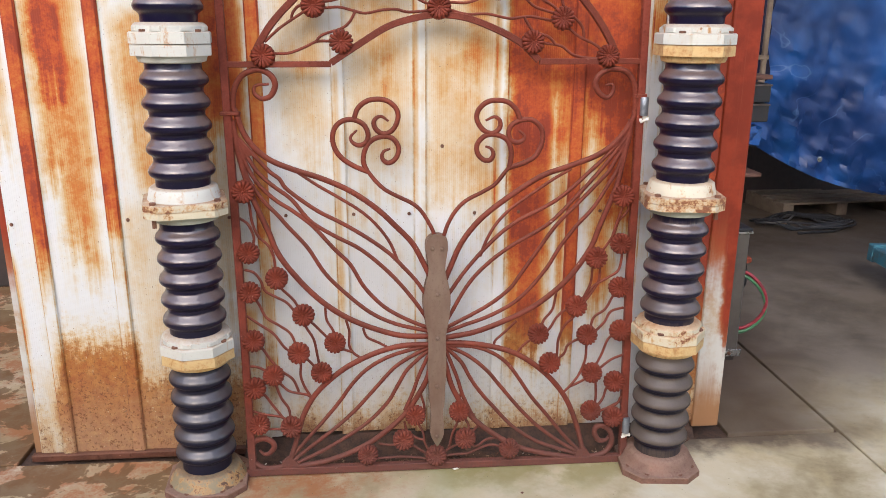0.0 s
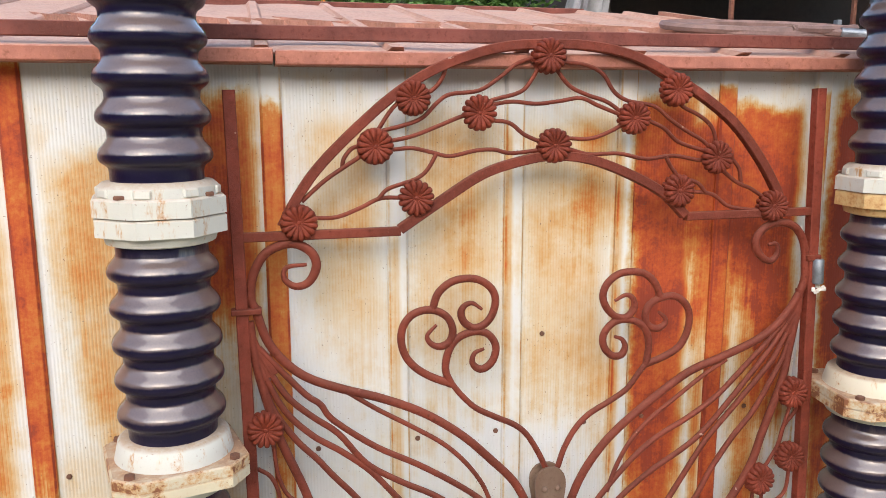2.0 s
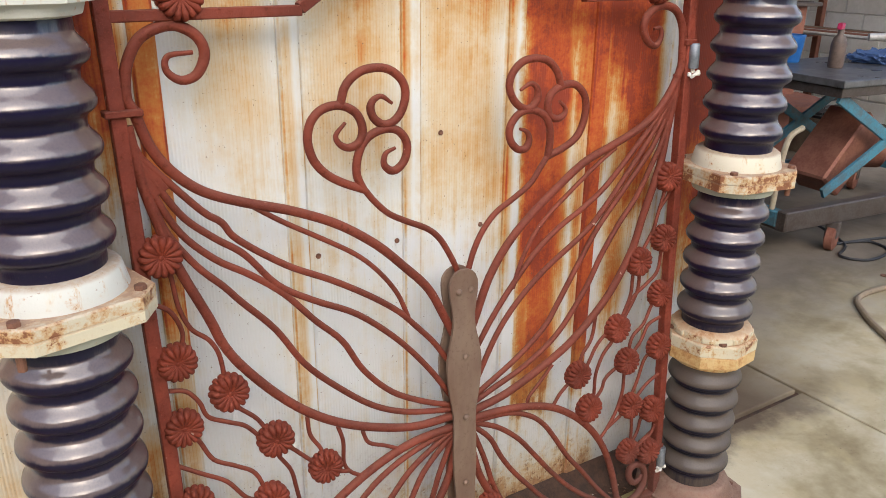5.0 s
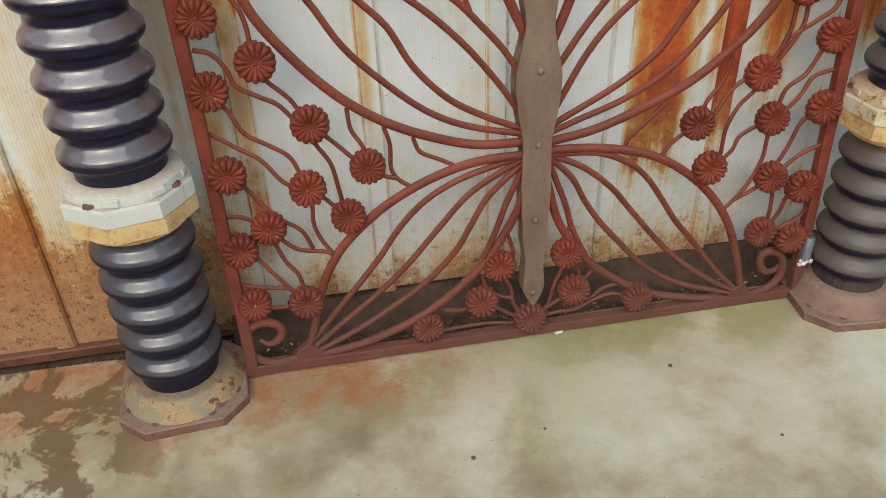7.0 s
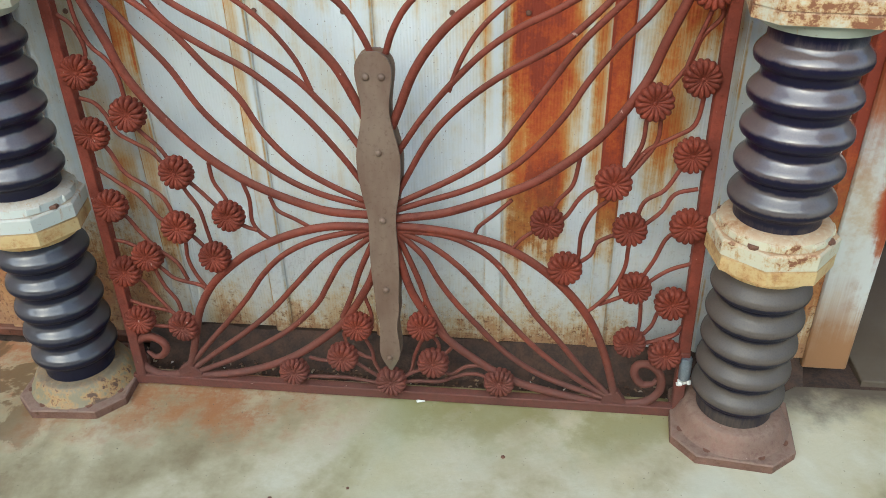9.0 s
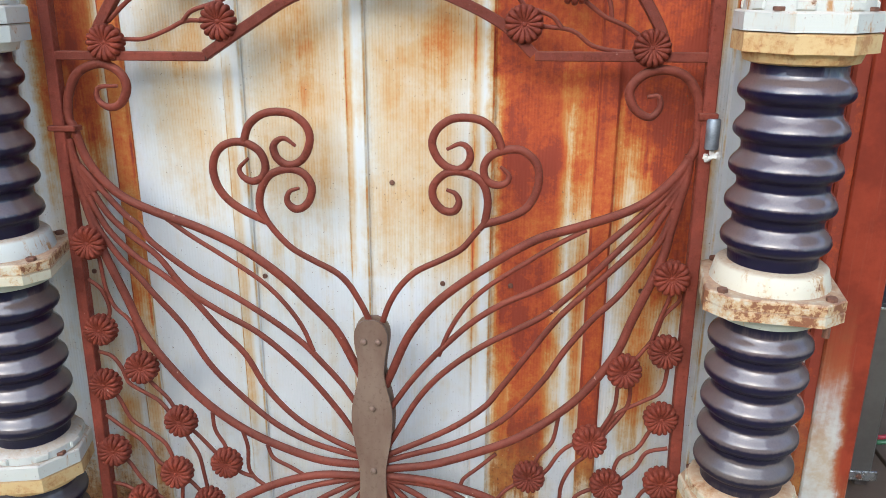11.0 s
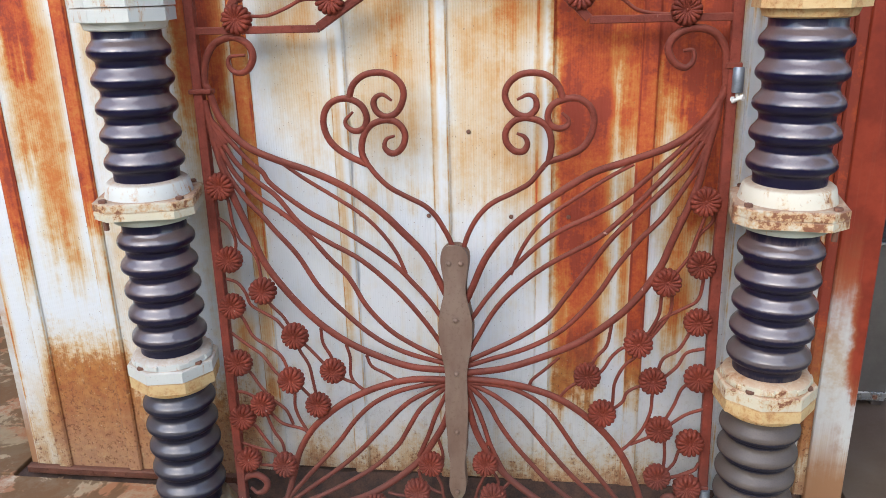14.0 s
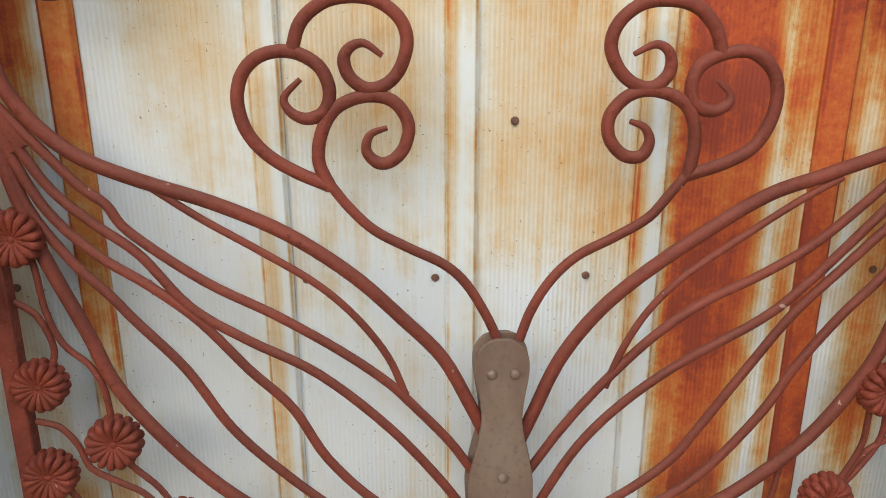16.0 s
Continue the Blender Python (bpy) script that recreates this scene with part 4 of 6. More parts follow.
rod("wing_rod", 0.0068, [(0.6527, 1.1889), (0.6374, 1.1471), (0.6151, 1.0795), (0.5931, 1.0407), (0.5391, 0.953), (0.483, 0.8906), (0.427, 0.8158), (0.3792, 0.7367), (0.2933, 0.6381), (0.195, 0.5792), (0.0965, 0.5439), (0.0515, 0.5277), (0.0094, 0.5127)])
rod("wing_rod", 0.0096, [(0.6536, 1.2485), (0.6517, 1.2016), (0.6425, 1.1588), (0.6291, 1.0913), (0.6152, 1.0219), (0.566, 0.8936), (0.5366, 0.8137), (0.4786, 0.7251), (0.421, 0.6652), (0.3347, 0.6005), (0.2359, 0.554), (0.1365, 0.5182), (0.0514, 0.5037), (0.0074, 0.4966)])
rod("wing_rod", 0.0096, [(-0.0066, 0.4847), (0.0384, 0.4817), (0.1144, 0.477), (0.1953, 0.4633), (0.2786, 0.4358), (0.3538, 0.3881), (0.4211, 0.3239), (0.4738, 0.248), (0.511, 0.157), (0.5349, 0.0698), (0.544, 0.0319)])
rod("wing_rod", 0.0068, [(-0.0066, 0.4757), (0.0384, 0.4717), (0.1375, 0.4633), (0.2096, 0.4334), (0.2592, 0.3914), (0.3001, 0.3338), (0.3433, 0.2672), (0.4001, 0.1967), (0.4627, 0.1161), (0.5259, 0.0468)])
rod("wing_rod", 0.0068, [(-0.0016, 0.4896), (0.0384, 0.4697), (0.1114, 0.4331), (0.1778, 0.377), (0.2299, 0.3128), (0.2979, 0.2277), (0.3672, 0.1541), (0.4536, 0.085), (0.5299, 0.0378)])
rod("wing_rod", 0.0068, [(0.0084, 0.4946), (0.0394, 0.4617), (0.0894, 0.4092), (0.1215, 0.349), (0.1594, 0.2911), (0.2117, 0.2278), (0.2789, 0.1536), (0.375, 0.0879), (0.5289, 0.0299)])
rod("wing_rod", 0.0068, [(0.0234, 0.4866), (0.0394, 0.4448), (0.0749, 0.3523), (0.0956, 0.2835), (0.1225, 0.2226), (0.1419, 0.1865)])
rod("wing_rod", 0.0096, [(0.0254, 0.4378), (0.0366, 0.3944), (0.0589, 0.3148), (0.0981, 0.2406), (0.1419, 0.1835), (0.2061, 0.1297), (0.2857, 0.0783), (0.38, 0.046), (0.538, 0.0129)])
rod("spiral", 0.01, [(0.5349, 0.0329), (0.576, 0.024), (0.621, 0.035), (0.646, 0.0709), (0.641, 0.1158), (0.613, 0.1414), (0.587, 0.1384), (0.582, 0.1137), (0.6, 0.0849), (0.626, 0.0859), (0.634, 0.1008)], 0.0, 0.4)
rod("antenna", 0.0068, [(-0.0015, 0.8664), (-0.0185, 0.9034), (-0.0456, 0.9484), (-0.0757, 0.9763), (-0.1208, 0.9992), (-0.1659, 1.0241), (-0.198, 1.055), (-0.221, 1.085)])
rod("antenna_curl", 0.0086, [(-0.221, 1.084), (-0.266, 1.104), (-0.301, 1.127), (-0.324, 1.156), (-0.333, 1.191), (-0.327, 1.2231), (-0.3081, 1.2452), (-0.2801, 1.2542), (-0.2521, 1.2501), (-0.228, 1.2331), (-0.218, 1.205), (-0.226, 1.18), (-0.248, 1.171), (-0.268, 1.18), (-0.275, 1.198), (-0.254, 1.2201)], 0.0, 0.4)
rod("antenna_curl", 0.0086, [(-0.2621, 1.2562), (-0.2502, 1.2884), (-0.2243, 1.3105), (-0.1933, 1.3184), (-0.1582, 1.3143), (-0.1301, 1.2941), (-0.12, 1.267), (-0.128, 1.235), (-0.146, 1.214), (-0.171, 1.208), (-0.192, 1.222), (-0.199, 1.2431), (-0.1911, 1.2581), (-0.1731, 1.2631), (-0.151, 1.248)], 0.0, 0.4)
rod("antenna_curl", 0.0086, [(-0.221, 1.081), (-0.235, 1.115), (-0.231, 1.151), (-0.215, 1.18), (-0.19, 1.195), (-0.161, 1.199), (-0.136, 1.19), (-0.12, 1.164), (-0.125, 1.135), (-0.141, 1.117), (-0.159, 1.114), (-0.174, 1.129), (-0.169, 1.15), (-0.147, 1.159)], 0.0, 0.4)
rod("antenna", 0.0068, [(0.0285, 0.8654), (0.0431, 0.9064), (0.068, 0.949), (0.1033, 0.9836), (0.1549, 1.0103), (0.1986, 1.0361), (0.227, 1.07), (0.247, 1.094)])
rod("antenna_curl", 0.0086, [(0.245, 1.092), (0.293, 1.107), (0.33, 1.127), (0.35, 1.158), (0.3569, 1.195), (0.3479, 1.227), (0.3197, 1.2491), (0.2867, 1.2491), (0.2549, 1.235), (0.2429, 1.21), (0.25, 1.185), (0.273, 1.176), (0.292, 1.184), (0.2939, 1.199), (0.2769, 1.215)], 0.0, 0.4)
rod("antenna_curl", 0.0086, [(0.2798, 1.2491), (0.2675, 1.2812), (0.2422, 1.3053), (0.2093, 1.3132), (0.1736, 1.3091), (0.1459, 1.2881), (0.1359, 1.26), (0.146, 1.232), (0.167, 1.212), (0.193, 1.207), (0.2129, 1.225), (0.2119, 1.2491), (0.1938, 1.2601), (0.1659, 1.248)], 0.0, 0.4)
rod("antenna_curl", 0.0086, [(0.247, 1.091), (0.253, 1.137), (0.245, 1.174), (0.224, 1.194), (0.19, 1.203), (0.161, 1.196), (0.139, 1.171), (0.14, 1.142), (0.16, 1.12), (0.183, 1.119), (0.193, 1.138), (0.185, 1.156), (0.166, 1.164)], 0.0, 0.4)
# vines
rod("vine", 0.0046, [(-0.5331, 1.496), (-0.4886, 1.5352), (-0.445, 1.5644), (-0.4151, 1.583), (-0.3931, 1.6007)], 0.0)
rod("vine", 0.0046, [(-0.4479, 1.5625), (-0.4439, 1.5822), (-0.426, 1.6028), (-0.4001, 1.6086)], 0.004)
rod("vine", 0.0046, [(-0.3831, 1.6234), (-0.3411, 1.6835), (-0.3092, 1.7042)], 0.0)
rod("vine", 0.0046, [(-0.3781, 1.6234), (-0.3641, 1.6372), (-0.3213, 1.6478), (-0.2785, 1.6635), (-0.2428, 1.6971), (-0.215, 1.713), (-0.1528, 1.7209), (-0.1045, 1.7503), (-0.0641, 1.7794), (-0.0094, 1.7938)], 0.004)
rod("vine", 0.0046, [(-0.3831, 1.6096), (-0.3503, 1.6164), (-0.3006, 1.6261), (-0.2449, 1.6465), (-0.2023, 1.6633), (-0.1676, 1.6732)], 0.0)
rod("vine", 0.0046, [(-0.3832, 1.6007), (-0.3485, 1.5986), (-0.3018, 1.6015), (-0.2603, 1.5925), (-0.2187, 1.5835), (-0.1619, 1.5942), (-0.1202, 1.5956), (-0.0795, 1.5875), (0.0042, 1.5956)], 0.004)
rod("vine", 0.0046, [(-0.2494, 1.5876), (-0.2687, 1.5563), (-0.2907, 1.5386), (-0.3196, 1.5288), (-0.3554, 1.5168), (-0.3743, 1.498)], 0.0)
rod("vine", 0.0046, [(-0.542, 1.4582), (-0.5131, 1.4611), (-0.4627, 1.4617), (-0.4127, 1.4792), (-0.3694, 1.498), (-0.3131, 1.4971)], 0.004)
rod("vine", 0.0046, [(-0.1537, 1.6842), (-0.126, 1.7001), (-0.0638, 1.7168), (-0.0371, 1.743), (-0.0144, 1.782)], 0.0)
rod("vine", 0.0046, [(-0.1537, 1.6812), (-0.1221, 1.6912), (-0.0775, 1.6973), (-0.0229, 1.6928), (0.0319, 1.6988), (0.0801, 1.7048), (0.1216, 1.6881), (0.1912, 1.6618)], 0.004)
rod("vine", 0.0046, [(-0.1537, 1.6644), (-0.122, 1.6577), (-0.0854, 1.6513), (-0.0506, 1.6254), (0.0042, 1.6035)], 0.0)
rod("vine", 0.0046, [(-0.2844, 1.7131), (-0.2566, 1.72), (-0.2348, 1.7439), (-0.225, 1.7669)], 0.004)
rod("vine", 0.0046, [(0.0045, 1.7908), (0.0316, 1.7821), (0.087, 1.7758), (0.1286, 1.7568), (0.1561, 1.7185), (0.1904, 1.6985), (0.2529, 1.6871), (0.2935, 1.6584), (0.3334, 1.6329), (0.3811, 1.6065), (0.4084, 1.5757)], 0.0)
rod("vine", 0.0046, [(0.0046, 1.7879), (0.0246, 1.7625), (0.0529, 1.7307), (0.0943, 1.7116), (0.1428, 1.6959), (0.1912, 1.6628)], 0.004)
rod("vine", 0.0046, [(0.0181, 1.6095), (0.0461, 1.6173), (0.1013, 1.6167), (0.1497, 1.6327), (0.1951, 1.6559)], 0.0)
rod("vine", 0.0046, [(0.0181, 1.5996), (0.0532, 1.5936), (0.1013, 1.5821), (0.1704, 1.5829), (0.2388, 1.5697), (0.3062, 1.5758), (0.3744, 1.5639), (0.4083, 1.5667)], 0.004)
rod("vine", 0.0046, [(0.2864, 1.5728), (0.2998, 1.5501), (0.3203, 1.5254)], 0.0)
rod("vine", 0.0046, [(0.2093, 1.6656), (0.2324, 1.6585), (0.28, 1.6387), (0.3198, 1.6063), (0.3807, 1.5867), (0.4084, 1.5727)], 0.004)
rod("vine", 0.0046, [(0.3093, 1.7048), (0.3269, 1.685), (0.3679, 1.6656), (0.4007, 1.6392), (0.4147, 1.5995)], 0.0)
rod("vine", 0.0046, [(0.4215, 1.5865), (0.4483, 1.5732), (0.4761, 1.5454), (0.4841, 1.5076)], 0.004)
rod("vine", 0.0046, [(0.4181, 1.5496), (0.4361, 1.5362), (0.4711, 1.511), (0.5121, 1.4935), (0.5612, 1.4611)], 0.0)
rod("vine", 0.0046, [(0.3211, 1.4956), (0.355, 1.4924), (0.41, 1.4845), (0.4521, 1.456), (0.5142, 1.4458), (0.5612, 1.449)], 0.004)
rod("vine", 0.0046, [(0.3203, 1.5254), (0.3273, 1.5254), (0.3681, 1.5122), (0.389, 1.4899)], 0.0)
rod("vine", 0.0046, [(0.204, 1.7879), (0.2526, 1.7637), (0.2938, 1.7396)], 0.004)
rod("vine", 0.0046, [(-0.6154, 1.0053), (-0.6095, 0.9772), (-0.6037, 0.921), (-0.5866, 0.874), (-0.5572, 0.8442), (-0.5407, 0.8066), (-0.5351, 0.7389)], 0.0)
rod("vine", 0.0046, [(-0.6446, 0.935), (-0.6168, 0.9119), (-0.6018, 0.864), (-0.6179, 0.8211)], 0.004)
rod("vine", 0.0046, [(-0.5361, 0.72), (-0.5177, 0.6902), (-0.4807, 0.6507), (-0.457, 0.6037)], 0.0)
rod("vine", 0.0046, [(-0.6399, 0.7601), (-0.6089, 0.7494), (-0.5878, 0.7205), (-0.5746, 0.6846), (-0.5378, 0.661), (-0.504, 0.6404), (-0.4733, 0.6005)], 0.004)
rod("vine", 0.0046, [(-0.6221, 0.672), (-0.5987, 0.642), (-0.5751, 0.5918), (-0.5325, 0.5612), (-0.4953, 0.5292), (-0.4745, 0.467)], 0.0)
rod("vine", 0.0046, [(-0.6407, 0.5979), (-0.5983, 0.565), (-0.5532, 0.5302), (-0.5181, 0.479), (-0.4809, 0.4569)], 0.004)
rod("vine", 0.0046, [(-0.4449, 0.5834), (-0.4228, 0.5681), (-0.3929, 0.5362), (-0.3562, 0.494)], 0.0)
rod("vine", 0.0046, [(-0.453, 0.5794), (-0.4422, 0.5488), (-0.4195, 0.5068), (-0.4103, 0.4547), (-0.401, 0.392)], 0.004)
rod("vine", 0.0046, [(-0.3764, 0.6213), (-0.3725, 0.5767), (-0.3508, 0.5346), (-0.3481, 0.498)], 0.0)
rod("vine", 0.0046, [(-0.3075, 0.5736), (-0.2977, 0.533), (-0.299, 0.4816), (-0.2861, 0.4543), (-0.263, 0.4352)], 0.004)
rod("vine", 0.0046, [(-0.3432, 0.4848), (-0.3152, 0.4675), (-0.2881, 0.4583)], 0.0)
rod("vine", 0.0046, [(-0.2505, 0.5427), (-0.2366, 0.5094), (-0.1973, 0.488), (-0.163, 0.4677)], 0.004)
rod("vine", 0.0046, [(-0.4718, 0.4508), (-0.4424, 0.4345), (-0.4021, 0.386)], 0.0)
rod("vine", 0.0046, [(-0.4719, 0.4467), (-0.4675, 0.4154), (-0.4692, 0.3741), (-0.4569, 0.332), (-0.4308, 0.2848)], 0.004)
rod("vine", 0.0046, [(-0.6211, 0.4969), (-0.5947, 0.4801), (-0.569, 0.4392), (-0.5337, 0.3963), (-0.4961, 0.3642), (-0.4776, 0.3181)], 0.0)
rod("vine", 0.0046, [(-0.6458, 0.4168), (-0.6086, 0.4091), (-0.5634, 0.3813)], 0.004)
rod("vine", 0.0046, [(-0.5585, 0.3663), (-0.5363, 0.3453), (-0.5075, 0.3192), (-0.4485, 0.3039), (-0.4328, 0.2848)], 0.0)
rod("vine", 0.0046, [(-0.6232, 0.3233), (-0.5954, 0.3063), (-0.5673, 0.2633), (-0.5145, 0.1871)], 0.004)
rod("vine", 0.0046, [(-0.5585, 0.3663), (-0.5525, 0.3353), (-0.5379, 0.2933), (-0.5143, 0.2512), (-0.5104, 0.1871)], 0.0)
rod("vine", 0.0046, [(-0.6464, 0.2502), (-0.5958, 0.2333), (-0.5382, 0.2202), (-0.5147, 0.1921)], 0.004)
rod("vine", 0.0046, [(-0.6151, 0.1851), (-0.5862, 0.1801), (-0.5181, 0.1771)], 0.0)
rod("vine", 0.0046, [(-0.0529, 0.2899), (-0.0404, 0.2421), (-0.0442, 0.2057), (-0.0563, 0.1956)], 0.004)
rod("vine", 0.0046, [(-0.0723, 0.1978), (-0.0453, 0.1431), (-0.0393, 0.1028), (-0.0143, 0.0504)], 0.0)
rod("vine", 0.0046, [(-0.1157, 0.1051), (-0.084, 0.0938), (-0.0525, 0.0711), (-0.0073, 0.0402)], 0.004)
rod("vine", 0.0046, [(-0.244, 0.0549), (-0.2147, 0.05), (-0.1564, 0.0515), (-0.1038, 0.0518), (-0.0133, 0.0372)], 0.0)
rod("vine", 0.0046, [(-0.2052, 0.1057), (-0.1673, 0.0982), (-0.1178, 0.102)], 0.004)
rod("vine", 0.0046, [(-0.1118, 0.1884), (-0.1009, 0.1485), (-0.0645, 0.1216), (-0.0413, 0.1162)], 0.0)
rod("vine", 0.0046, [(0.4996, 0.6125), (0.5227, 0.6264), (0.5519, 0.6723), (0.6016, 0.7024), (0.6408, 0.7318), (0.6508, 0.8023)], 0.004)
rod("vine", 0.0046, [(0.5485, 0.7635), (0.5453, 0.7334), (0.5408, 0.6833), (0.5097, 0.6165)], 0.0)
rod("vine", 0.0046, [(0.5686, 0.7636), (0.5735, 0.7335), (0.5671, 0.6823), (0.5139, 0.6025)], 0.004)
rod("vine", 0.0046, [(0.4211, 0.6553), (0.41, 0.5945), (0.38, 0.5545), (0.3675, 0.5133)], 0.0)
rod("vine", 0.0046, [(0.2844, 0.5534), (0.2472, 0.5171), (0.2137, 0.4866), (0.2056, 0.4695)], 0.004)
rod("vine", 0.0046, [(0.4898, 0.5965), (0.4538, 0.5896), (0.4254, 0.5636), (0.4012, 0.5224), (0.3746, 0.5002)], 0.0)
rod("vine", 0.0046, [(0.495, 0.5825), (0.4863, 0.5615), (0.4567, 0.5314), (0.4353, 0.48), (0.4315, 0.416), (0.4116, 0.3948)], 0.004)
rod("vine", 0.0046, [(0.6447, 0.6542), (0.6256, 0.6402), (0.5981, 0.5893), (0.5585, 0.5594), (0.5448, 0.5041)], 0.0)
rod("vine", 0.0046, [(0.6647, 0.5919), (0.6199, 0.5782), (0.5968, 0.5371), (0.5509, 0.4909)], 0.004)
rod("vine", 0.0046, [(0.3547, 0.4932), (0.3348, 0.4831), (0.3088, 0.463), (0.2877, 0.4358)], 0.0)
rod("vine", 0.0046, [(0.5306, 0.4828), (0.5043, 0.4778), (0.4703, 0.4576), (0.4574, 0.426), (0.4175, 0.3928)], 0.004)
rod("vine", 0.0046, [(0.5397, 0.4767), (0.5366, 0.4481), (0.5341, 0.4011), (0.5145, 0.3471), (0.4853, 0.3059), (0.4593, 0.2792)], 0.0)
rod("vine", 0.0046, [(0.6451, 0.5007), (0.6142, 0.4734), (0.595, 0.4203), (0.5697, 0.3671)], 0.004)
rod("vine", 0.0046, [(0.6772, 0.4185), (0.6269, 0.3978), (0.5765, 0.3559)], 0.0)
rod("vine", 0.0046, [(0.5563, 0.3417), (0.5361, 0.3246), (0.4852, 0.2989)], 0.004)
rod("vine", 0.0046, [(0.5722, 0.3345), (0.5777, 0.3012), (0.5793, 0.2473), (0.5711, 0.205)], 0.0)
rod("vine", 0.0046, [(0.6459, 0.3035), (0.6196, 0.2892), (0.6063, 0.2464), (0.5751, 0.205)], 0.004)
rod("vine", 0.0046, [(0.6733, 0.2531), (0.6531, 0.2232), (0.5751, 0.1942)], 0.0)
rod("vine", 0.0046, [(0.5631, 0.1971), (0.6121, 0.2052), (0.6692, 0.2323)], 0.004)
rod("vine", 0.0046, [(0.0897, 0.2886), (0.0739, 0.2435), (0.0868, 0.2128)], 0.0)
rod("vine", 0.0046, [(0.0879, 0.1975), (0.0601, 0.132), (0.0465, 0.0772), (0.0117, 0.0481)], 0.004)
rod("vine", 0.0046, [(0.0057, 0.0401), (0.0494, 0.0772), (0.1038, 0.1026)], 0.0)
rod("vine", 0.0046, [(0.0057, 0.0391), (0.0622, 0.0507), (0.1182, 0.053), (0.1603, 0.0722), (0.2091, 0.0825), (0.2727, 0.0553)], 0.004)
rod("vine", 0.0046, [(0.1096, 0.1014), (0.1469, 0.0815), (0.1826, 0.1059), (0.2259, 0.1125)], 0.0)
rod("vine", 0.0046, [(0.0937, 0.2044), (0.1189, 0.1629), (0.1115, 0.1095)], 0.004)
rod("vine", 0.0046, [(0.1153, 0.1164), (0.1487, 0.159), (0.1603, 0.1698)], 0.0)
rod("vine", 0.0046, [(0.6475, 0.9819), (0.662, 0.9426), (0.6307, 0.9032), (0.6145, 0.8536), (0.5677, 0.7837)], 0.004)
rod("vine", 0.0046, [(0.6436, 0.9718), (0.638, 0.9426), (0.6219, 0.893), (0.6086, 0.8434)], 0.0)
# blossoms
FLOWER_MESHES = [blossom(0.0385, 15), blossom(0.0370, 16), blossom(0.039, 15, False)]


def flower(x, z, kind=0, depth=-0.012):
    part("flower", FLOWER_MESHES[kind], FLOWER, gate, m=pose(x, depth, z, random.uniform(-4, 4), random.uniform(0, 60), random.uniform(-4, 4)))


flower(0.0012, 1.7934, 0, -0.013)
flower(-0.298, 1.7034, 1, -0.013)
flower(-0.3803, 1.6056, 0, -0.013)
flower(-0.1568, 1.6729, 2, -0.013)
flower(0.013, 1.6021, 0, -0.013)
flower(0.2016, 1.6601, 1, -0.013)
flower(0.3053, 1.7225, 0, -0.013)
flower(0.4098, 1.57, 2, -0.013)
flower(0.3157, 1.4962, 0, -0.013)
flower(0.5629, 1.4537, 1, -0.013)
flower(-0.5405, 1.4536, 0, -0.013)
flower(-0.2963, 1.4971, 2, -0.013)
flower(-0.6255, 1.0246, 0, -0.016)
flower(-0.621, 0.8191, 1, -0.016)
flower(-0.5323, 0.7312, 0, -0.016)
flower(-0.625, 0.6837, 1, -0.016)
flower(-0.4506, 0.5988, 0, -0.016)
flower(-0.3475, 0.4965, 1, -0.016)
flower(-0.4705, 0.463, 0, -0.016)
flower(-0.3966, 0.3893, 1, -0.016)
flower(-0.6215, 0.5117, 0, -0.016)
flower(-0.5606, 0.3837, 1, -0.016)
flower(-0.6253, 0.3393, 0, -0.016)
flower(-0.6178, 0.2022, 1, -0.016)
flower(-0.5085, 0.1891, 0, -0.016)
flower(-0.0736, 0.2149, 1, -0.016)
flower(-0.1165, 0.1226, 0, -0.016)
flower(-0.2434, 0.0716, 1, -0.016)
flower(0.0004, 0.0563, 0, -0.016)
flower(0.0828, 0.2241, 1, -0.016)
flower(0.1057, 0.1187, 0, -0.016)
flower(0.2654, 0.0719, 1, -0.016)
flower(0.6377, 0.9927, 0, -0.016)
flower(0.6392, 0.8271, 1, -0.016)
flower(0.5559, 0.7787, 0, -0.016)
flower(0.6413, 0.6703, 1, -0.016)
flower(0.492, 0.6052, 0, -0.016)
flower(0.5344, 0.4989, 1, -0.016)
flower(0.6536, 0.5115, 0, -0.016)
flower(0.3603, 0.5072, 1, -0.016)
flower(0.4041, 0.3971, 0, -0.016)
flower(0.5589, 0.3546, 1, -0.016)
flower(0.6431, 0.3185, 0, -0.016)
flower(0.5612, 0.2089, 1, -0.016)
flower(0.643, 0.1799, 0, -0.016)
# body: two riveted plates
BODY = [(0.873, 0.010), (0.866, 0.024), (0.852, 0.034), (0.835, 0.037), (0.815, 0.036), (0.79, 0.032), (0.765, 0.029), (0.745, 0.029), (0.72, 0.033), (0.69, 0.040), (0.655, 0.046), (0.62, 0.046),
        (0.58, 0.042), (0.54, 0.035), (0.515, 0.031), (0.49, 0.030), (0.45, 0.031), (0.40, 0.032), (0.36, 0.031), (0.33, 0.029), (0.30, 0.027), (0.27, 0.027), (0.235, 0.021), (0.205, 0.021), (0.17, 0.024), (0.14, 0.023), (0.115, 0.012), (0.097, 0.002)]


